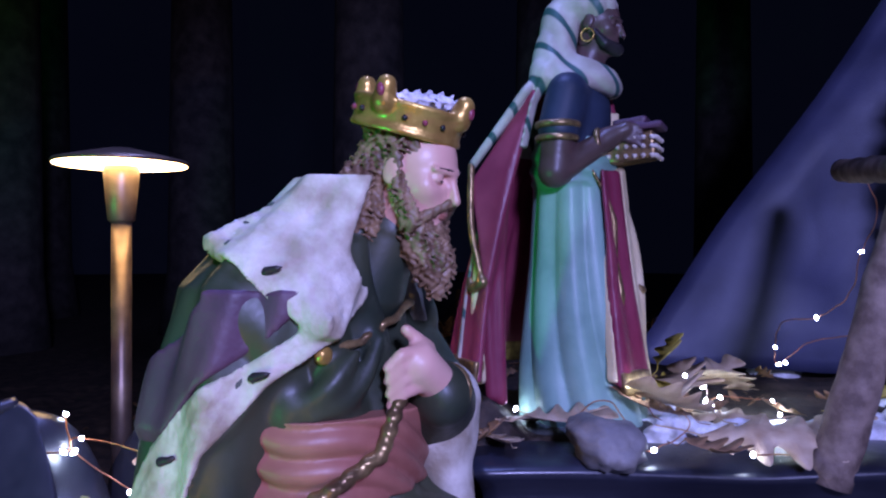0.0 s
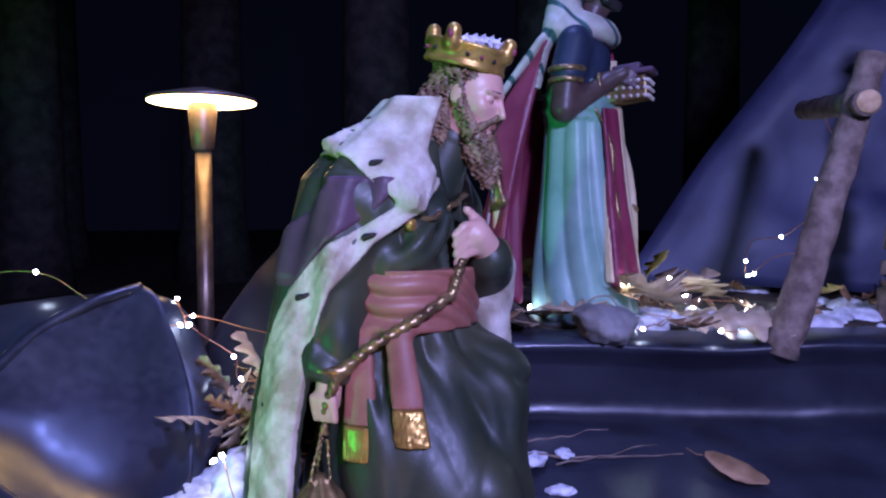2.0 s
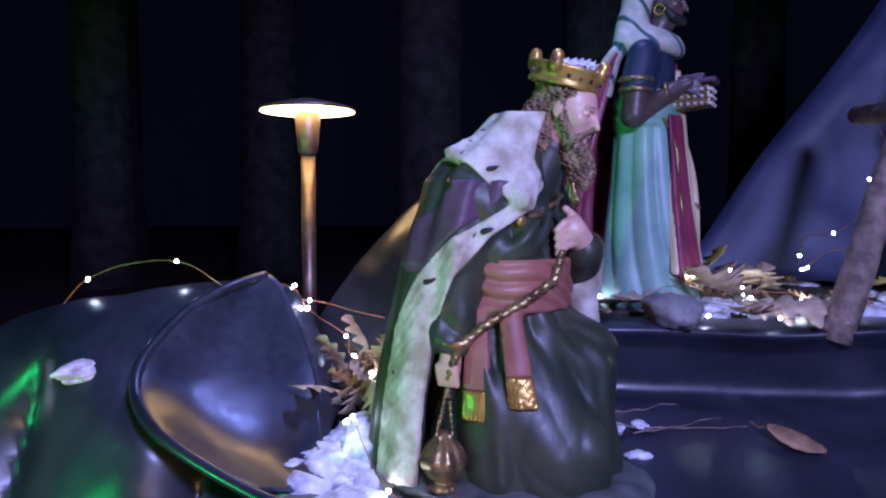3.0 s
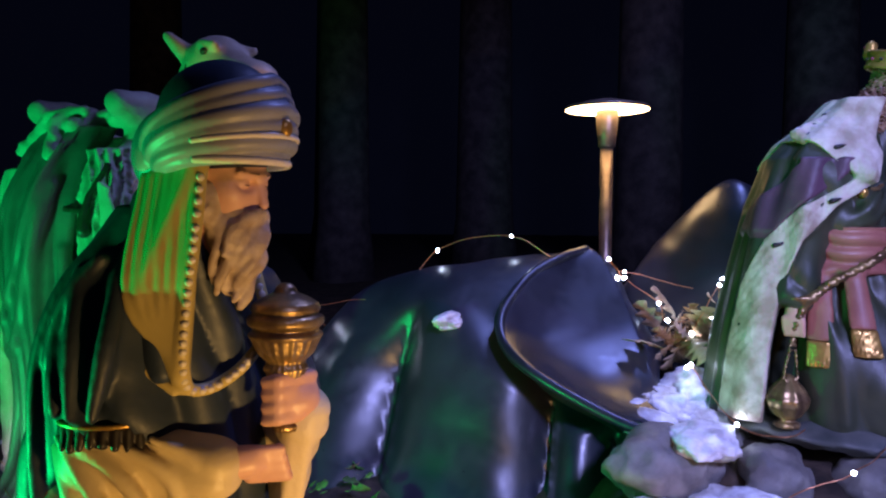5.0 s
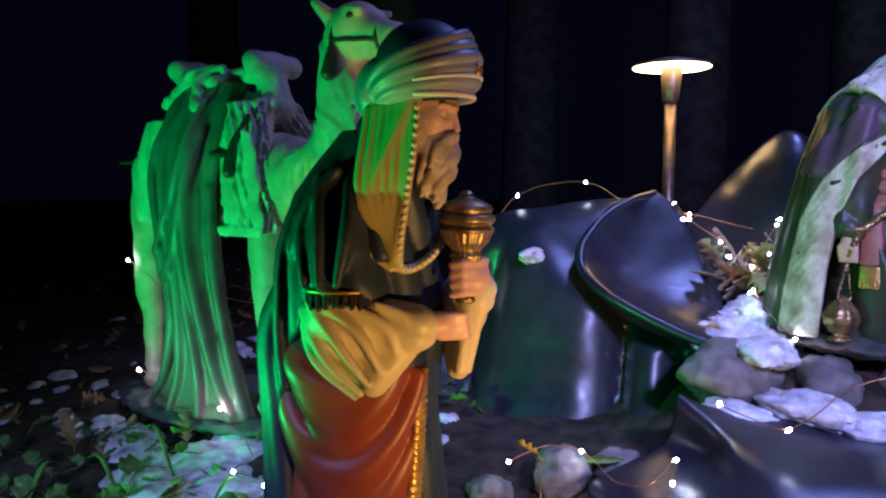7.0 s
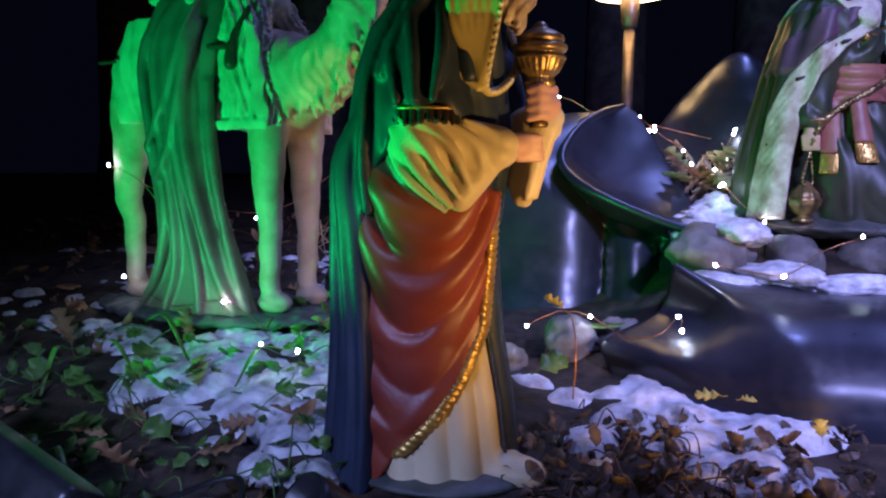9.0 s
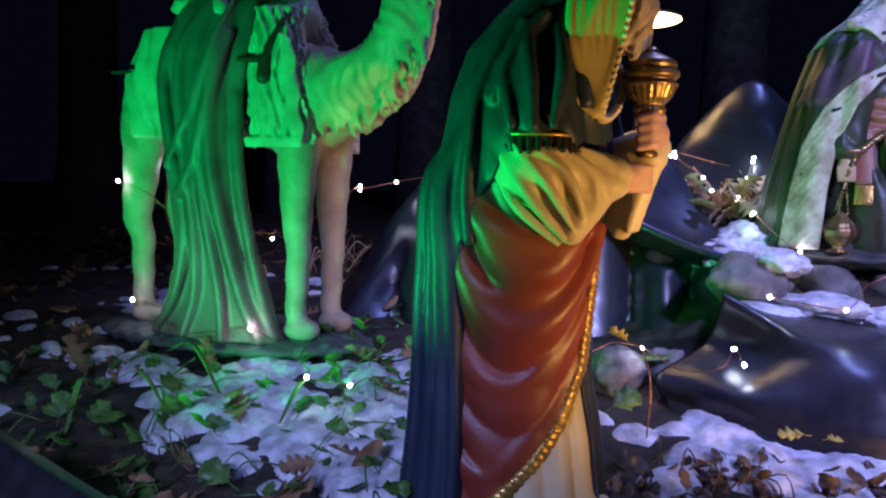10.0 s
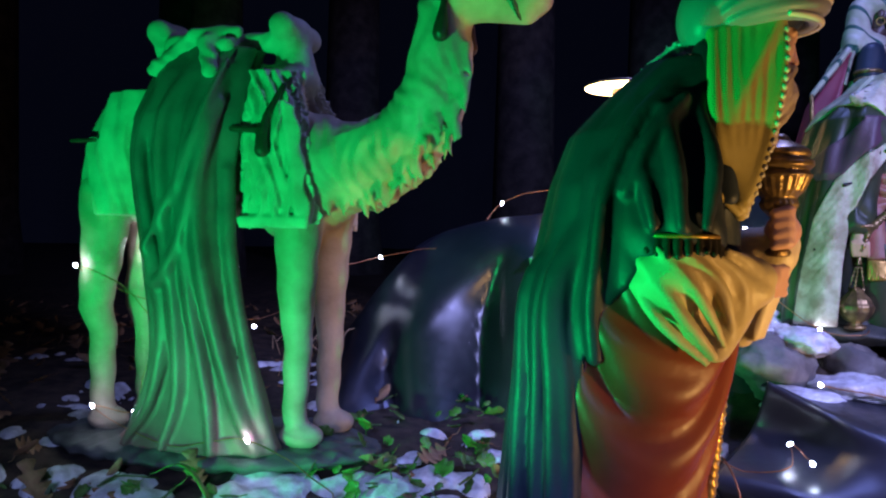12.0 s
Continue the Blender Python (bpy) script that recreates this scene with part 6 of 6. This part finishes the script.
fairy_string(camel_wire, [camel_wire[i] for i in (0, 3, 5, 7, 8, 10, 12, 13)] + [(-1.72, 0.62, 0.395), (-1.50, 0.66, 0.24)], STRING + " wound about the camel's legs", seed=5)
right_high = [(0.855, 1.49, 0.895), (0.86, 1.46, 0.82), (0.80, 1.41, 0.745), (0.81, 1.47, 0.66), (0.775, 1.53, 0.608), (0.70, 1.52, 0.60), (0.676, 1.5, 0.55), (0.683, 1.5, 0.515), (0.75, 1.5, 0.56), (0.844, 1.5, 0.575)]
fairy_string(right_high, [right_high[i] for i in (0, 2, 4, 6, 7, 9)] + [(0.692, 1.49, 0.52)], STRING + " climbing the tarpaulin", seed=6)
bed = [(0.131, 1.33, 0.462), (0.20, 1.25, 0.46), (0.27, 1.22, 0.50), (0.295, 1.13, 0.46), (0.315, 1.10, 0.45), (0.40, 1.20, 0.47), (0.433, 1.55, 0.475), (0.548, 1.55, 0.46), (0.502, 1.41, 0.46), (0.533, 1.42, 0.465), (0.616, 1.38, 0.465), (0.59, 1.29, 0.46), (0.56, 1.12, 0.445), (0.452, 1.075, 0.45)]
fairy_string(bed, [bed[i] for i in (0, 3, 4, 6, 7, 8, 9, 10, 11, 13)] + [(0.327, 1.25, 0.52), (0.42, 1.28, 0.53), (0.515, 1.40, 0.453)], STRING + " among leaves and snow", seed=7)


# ---- leaves ----
def leaf_mesh(name, material, length, lobes, depth, curl, seed, width=0.36):
    """A leaf blade with lobes and a midrib, curled, and its stalk."""
    bm = bmesh.new()
    n = 10 * max(lobes, 2)
    mid, left, right = [], [], []
    for i in range(n + 1):
        t = i / n
        env = math.sin(math.pi * min(1, t * 0.94 + 0.03)) ** 0.7 * width
        wob = 1 - depth * (0.5 + 0.5 * math.cos(2 * math.pi * lobes * t)) if lobes else 1
        w = length * env * wob * (1 + 0.15 * noise.noise(Vector((t * 5, seed, 0))))
        x = length * (t - 0.1 * (w / length if lobes else 0) * 0)
        z = length * curl * (t - 0.5) ** 2 + 0.02 * length * noise.noise(Vector((t * 4, seed, 7)))
        mid.append(bm.verts.new((x, 0, z)))
        a, b = (bm.verts.new((x + 0.10 * length * wob * (1 if lobes else 0), e * w, z + curl * w * (0.9 + 0.5 * noise.noise(Vector((t * 6, seed, e)))))) for e in (-1, 1))
        left.append(a), right.append(b)
    for i in range(n):
        bm.faces.new((mid[i], mid[i + 1], left[i + 1], left[i]))
        bm.faces.new((mid[i + 1], mid[i], right[i], right[i + 1]))
    ret = bmesh.ops.extrude_face_region(bm, geom=bm.faces[:])
    for v in ret["geom"]:
        if isinstance(v, bmesh.types.BMVert):
            v.co.z += 0.0006
    tube([(-0.3 * length, 0, 0.03 * length), (-0.12 * length, 0, 0.0), (0.05 * length, 0, mid[0].co.z)], 0.0009, 5, bm)
    me = bpy.data.meshes.new(name)
    bm.to_mesh(me)
    bm.free()
    me.materials.append(material)
    for f in me.polygons:
        f.use_smooth = True
    return me


OAK = [leaf_mesh("oak_leaf", m, l, 4, 0.62, c, i, 0.34) for i, (m, l, c) in enumerate(((LEAF_TAN, 0.12, 0.25), (LEAF_BROWN, 0.10, 0.45), (LEAF_TAN, 0.14, -0.2), (LEAF_BROWN, 0.09, 0.3)))]
MAPLE = [leaf_mesh("yellow_leaf", LEAF_YELLOW, l, 3, 0.55, c, 20 + i, 0.45) for i, (l, c) in enumerate(((0.07, 0.3), (0.055, 0.5)))]
IVY = [leaf_mesh("ivy_leaf", LEAF_GREEN, l, 2, 0.35, c, 30 + i, 0.48) for i, (l, c) in enumerate(((0.034, 0.2), (0.045, 0.35), (0.028, -0.2)))]
LONG = [leaf_mesh("beech_leaf", LEAF_BROWN, 0.07, 0, 0, 0.4, 40, 0.22), leaf_mesh("willow_leaf", LEAF_GREEN, 0.09, 0, 0, 0.15, 41, 0.13)]


def leaf(name, me, m, label, group=""):
    ob = new(name, me)
    ob.matrix_world = m
    return tagged(ob, label, "leaf", group)


rng = random.Random(5)
for x, y, z, s, turn, me in ((0.13, 1.20, 0.47, 1.3, 10, 0), (0.22, 1.24, 0.475, 1.4, 160, 2), (0.10, 1.10, 0.455, 1.0, 100, 0), (0.05, 1.12, 0.45, 0.9, 60, 1), (0.40, 1.16, 0.465, 1.5, -20, 2), (0.45, 1.22, 0.47, 1.4, 200, 0),
                             (0.50, 1.13, 0.455, 1.2, 10, 2), (0.36, 1.10, 0.455, 1.1, -60, 1), (0.42, 1.30, 0.475, 1.3, 70, 0), (0.55, 1.25, 0.465, 1.2, 130, 2), (0.47, 1.45, 0.47, 1.2, 20, 0), (0.62, 1.5, 0.47, 1.2, 220, 2),
                             (0.34, 1.22, 0.48, 1.1, 120, 3), (0.58, 1.35, 0.47, 1.0, -70, 3)):
    leaf("oak_leaf", OAK[me], pose(x, y, z, rng.uniform(-25, 25), rng.uniform(-25, 10), turn) @ Matrix.Scale(s, 4), "dry pale brown lobed oak leaf on the snowy ledge", "oak leaves on the ledge")
for x, y, z, s, turn, k in ((0.44, 1.50, 0.51, 1.3, 40, 0), (0.40, 1.42, 0.485, 1.1, 20, 1), (0.66, 1.16, 0.49, 1.3, 80, 0), (0.70, 1.2, 0.50, 1.1, 30, 1), (-0.50, 0.035, 0.03, 0.5, 170, 0), (-0.475, 0.02, 0.03, 0.45, 20, 1), (-0.735, 0.18, 0.125, 0.7, 200, 1), (-0.40, -0.10, 0.02, 0.5, 80, 1)):
    leaf("yellow_leaf", MAPLE[k], pose(x, y, z, rng.uniform(-40, 40), rng.uniform(-50, 10), turn) @ Matrix.Scale(s, 4), "bright yellow autumn leaf with curled edges", "yellow leaves")
leaf("green_leaf", IVY[1], pose(-0.77, 0.07, 0.045, 40, -20, 30) @ Matrix.Scale(1.1, 4), "single fresh green leaf on leaf litter")
leaf("willow_leaf", LONG[1], pose(-0.70, 0.36, 0.06, 15, 0, 10), "long dull green leaf by the stones")
leaf("beech_leaf", LONG[0], pose(0.37, 0.93, 0.262, 20, 15, -40) @ Matrix.Scale(1.5, 4), "limp brown leaf lying on the liner")
stalk = part("leaf_stalk", tube(glide([(-0.715, 0.075, 0.0), (-0.712, 0.08, 0.08), (-0.72, 0.12, 0.125), (-0.735, 0.17, 0.128)], 6), 0.0014, 6), WIRE)
tagged(stalk, "thin reddish leaf stalk rising from the litter", "stalk")


def litter(name, meshes, places, label):
    """Many small leaves as one object."""
    bm = bmesh.new()
    mats = []
    for i, (p, s) in enumerate(places):
        me = meshes[i % len(meshes)]
        if me.materials[0] not in mats:
            mats.append(me.materials[0])
        a, f = len(bm.verts), len(bm.faces)
        bm.from_mesh(me)
        bm.verts.ensure_lookup_table(), bm.faces.ensure_lookup_table()
        m = pose(*p, rng.uniform(-55, 55), rng.uniform(-55, 55), rng.uniform(0, 360)) @ Matrix.Scale(s, 4)
        for v in bm.verts[a:]:
            v.co = m @ v.co
        k = mats.index(me.materials[0])
        for q in bm.faces[f:]:
            q.material_index, q.smooth = k, True
    me = bpy.data.meshes.new(name)
    bm.to_mesh(me)
    bm.free()
    for m in mats:
        me.materials.append(m)
    return tagged(new(name, me), label, "leaf litter", kind="stuff")


def spread(n, x0, x1, y0, y1, lift=0.01, small=0.5, large=0.9):
    out = []
    for i in range(n):
        x, y = rng.uniform(x0, x1), rng.uniform(y0, y1)
        out.append(((x, y, float(ground_height(np.array(x), np.array(y))) + lift + rng.uniform(0, 0.012)), rng.uniform(small, large)))
    return out


WET = [leaf_mesh("wet_leaf", LEAF_WET, l, n, 0.3, c, 50 + i, w) for i, (l, n, c, w) in enumerate(((0.05, 0, 0.5, 0.30), (0.06, 2, 0.6, 0.42), (0.045, 0, -0.4, 0.36)))]
litter("leaf_litter", WET, spread(300, -0.80, -0.30, -0.32, 0.06, 0.012, 0.3, 0.75), "matted brown leaf litter and stems by the statue's foot")
litter("leaf_litter", [OAK[1], LONG[0], OAK[3], LONG[0]], spread(420, -3.2, -1.0, -0.5, 2.6, 0.004, 0.4, 0.9), "sparse brown leaf litter on dark soil")
litter("leaf_litter", [OAK[1], OAK[3], LONG[0]], spread(380, -1.2, 1.5, 1.25, 3.2, 0.01, 0.5, 1.1), "brown leaf litter behind the statues")
litter("leaf_litter", [OAK[0], OAK[1], OAK[2]], spread(60, -0.42, -0.24, 0.88, 1.12, 0.15, 0.4, 0.8), "dry leaves caught in the liner folds")
litter("ivy_ground_cover", IVY, spread(180, -2.0, -1.0, -0.34, 0.34, 0.026, 0.5, 1.15), "small green ivy leaves pushing through snow")
litter("ivy_ground_cover", IVY, spread(60, -1.35, -0.95, 0.25, 0.75, 0.02, 0.6, 1.0), "small green ivy leaves round the camel's base")


def stems(name, n, x0, x1, y0, y1, material, label, reach=0.12, height=0.05, r=0.0013):
    bm = bmesh.new()
    for i in range(n):
        x, y, a = rng.uniform(x0, x1), rng.uniform(y0, y1), rng.uniform(0, 6.28)
        z = float(ground_height(np.array(x), np.array(y)))
        w = rng.uniform(0.4, 1) * reach
        h = rng.uniform(0.3, 1) * height
        tube(glide([(x, y, z), (x + 0.4 * w * math.cos(a), y + 0.4 * w * math.sin(a), z + h), (x + w * math.cos(a + 0.5), y + w * math.sin(a + 0.5), z + 0.5 * h)], 4), r, 4, bm)
    return tagged(part(name, bm, material), label, "stems", kind="stuff")


stems("ivy_stems", 46, -1.95, -1.0, -0.35, 0.35, LEAF_GREEN, "trailing green ivy stems over snow")
stems("dry_stems", 34, -0.80, -0.5, -0.25, 0.06, LEAF_WET, "brown dry plant stems in the litter", 0.09, 0.05)
stems("dry_stems", 50, -1.55, -0.95, 0.9, 1.5, CUT_WOOD, "dead grass behind the liner", 0.15, 0.14)


def grass_blade(x, y, a, length, lift):
    bm = bmesh.new()
    pts = glide([(0, 0, 0), (0.5 * length, 0, lift), (length, 0, lift * 0.7)], 6)
    vs = [[bm.verts.new((p.x, e * 0.005 * math.sin(math.pi * min(1, 0.15 + i / len(pts) * 0.86)), p.z + abs(e) * 0.001)) for e in (-1, 0, 1)] for i, p in enumerate(pts)]
    for p, q in zip(vs, vs[1:]):
        for i in (0, 1):
            bm.faces.new((p[i], p[i + 1], q[i + 1], q[i]))
    ob = part("grass_blade", bm, LEAF_GREEN)
    ob.matrix_world = pose(x, y, float(ground_height(np.array(x), np.array(y))) + 0.01, 0, 0, a)
    ob.modifiers.new("thickness", "SOLIDIFY").thickness = 0.0006
    return tagged(ob, "broad green blade of grass over snow", "grass", "grass blades")


for x, y, a, l, h in ((-1.44, 0.20, 150, 0.16, 0.08), (-1.50, 0.12, 160, 0.12, 0.06), (-1.30, 0.1, 60, 0.10, 0.06), (-1.62, 0.02, 100, 0.12, 0.07), (-1.36, -0.26, 140, 0.10, 0.05)):
    grass_blade(x, y, a, l, h)


# ---- lamps on the ground and their cable ----
def spot_fixture(m, label):
    top = thing("spotlight", m, label, "spotlight")
    part("housing", spun([(0.018, -0.075), (0.028, -0.068), (0.032, -0.03), (0.036, 0.04), (0.036, 0.052), (0.031, 0.052), (0.029, 0.035), (0.001, 0.034)], 28), PLASTIC, top)
    part("stake", tube([(0, -0.034, -0.03), (0.0, -0.06, -0.05), (0, -0.10, -0.06)], [0.008, 0.008, 0.004], 8), PLASTIC, top)


spot_fixture(pose(-0.955, -0.40, 0.0, 52, 0, -50), "black plastic garden spotlight on a ground stake")
flood = thing("floodlight", pose(-1.40, -0.42, -0.09, 0, 0, -20), "black flat floodlight housing tilted on the ground", "floodlight")
part("housing", box(0.34, 0.06, 0.22, 0.012), PLASTIC, flood).matrix_local = pose(0, 0, 0.07, -32, 14, 0)
for e in (-1, 1):
    part("bracket", box(0.012, 0.04, 0.12, 0.003), PLASTIC, flood).matrix_local = pose(e * 0.165, 0.0, 0.04, -10, 0, 0)
cable = part("cable", tube(glide([(-1.26, -0.42, -0.08), (-1.22, -0.30, -0.05), (-1.14, -0.24, -0.03), (-1.10, -0.30, -0.05), (-1.04, -0.26, -0.04), (-1.0, -0.33, -0.07), (-0.96, -0.38, -0.05)], 8), 0.004, 8), PLASTIC)
tagged(cable, "thin black power cable curling over the snow", "cable")


# ---- twigs on the liner below the ledge ----
for a, b, w in (((0.06, 0.925, 0.268), (0.34, 0.945, 0.262), 0.0028), ((0.12, 0.90, 0.262), (0.30, 0.96, 0.275), 0.002), ((0.08, 0.95, 0.285), (0.22, 0.97, 0.30), 0.0018)):
    a, b = Vector(a), Vector(b)
    line = [a.lerp(b, i / 12) + 0.006 * noise.noise_vector(Vector((i * 0.4, w * 900, 2))) for i in range(13)]
    tagged(part("twig", tube(line, [w * (1 - 0.05 * i) for i in range(13)], 6), BARK), "thin bent brown twig lying on the liner", "twig", "twigs on the liner")
for i, (x, y, z, q) in enumerate(((0.09, 0.93, 0.262, 0.02), (0.14, 0.94, 0.268, 0.013), (0.05, 0.90, 0.25, 0.012), (0.12, 0.86, 0.235, 0.016))):
    snow_pile(x, y, z, (q * 1.5, q, q * 0.5), i + 20)
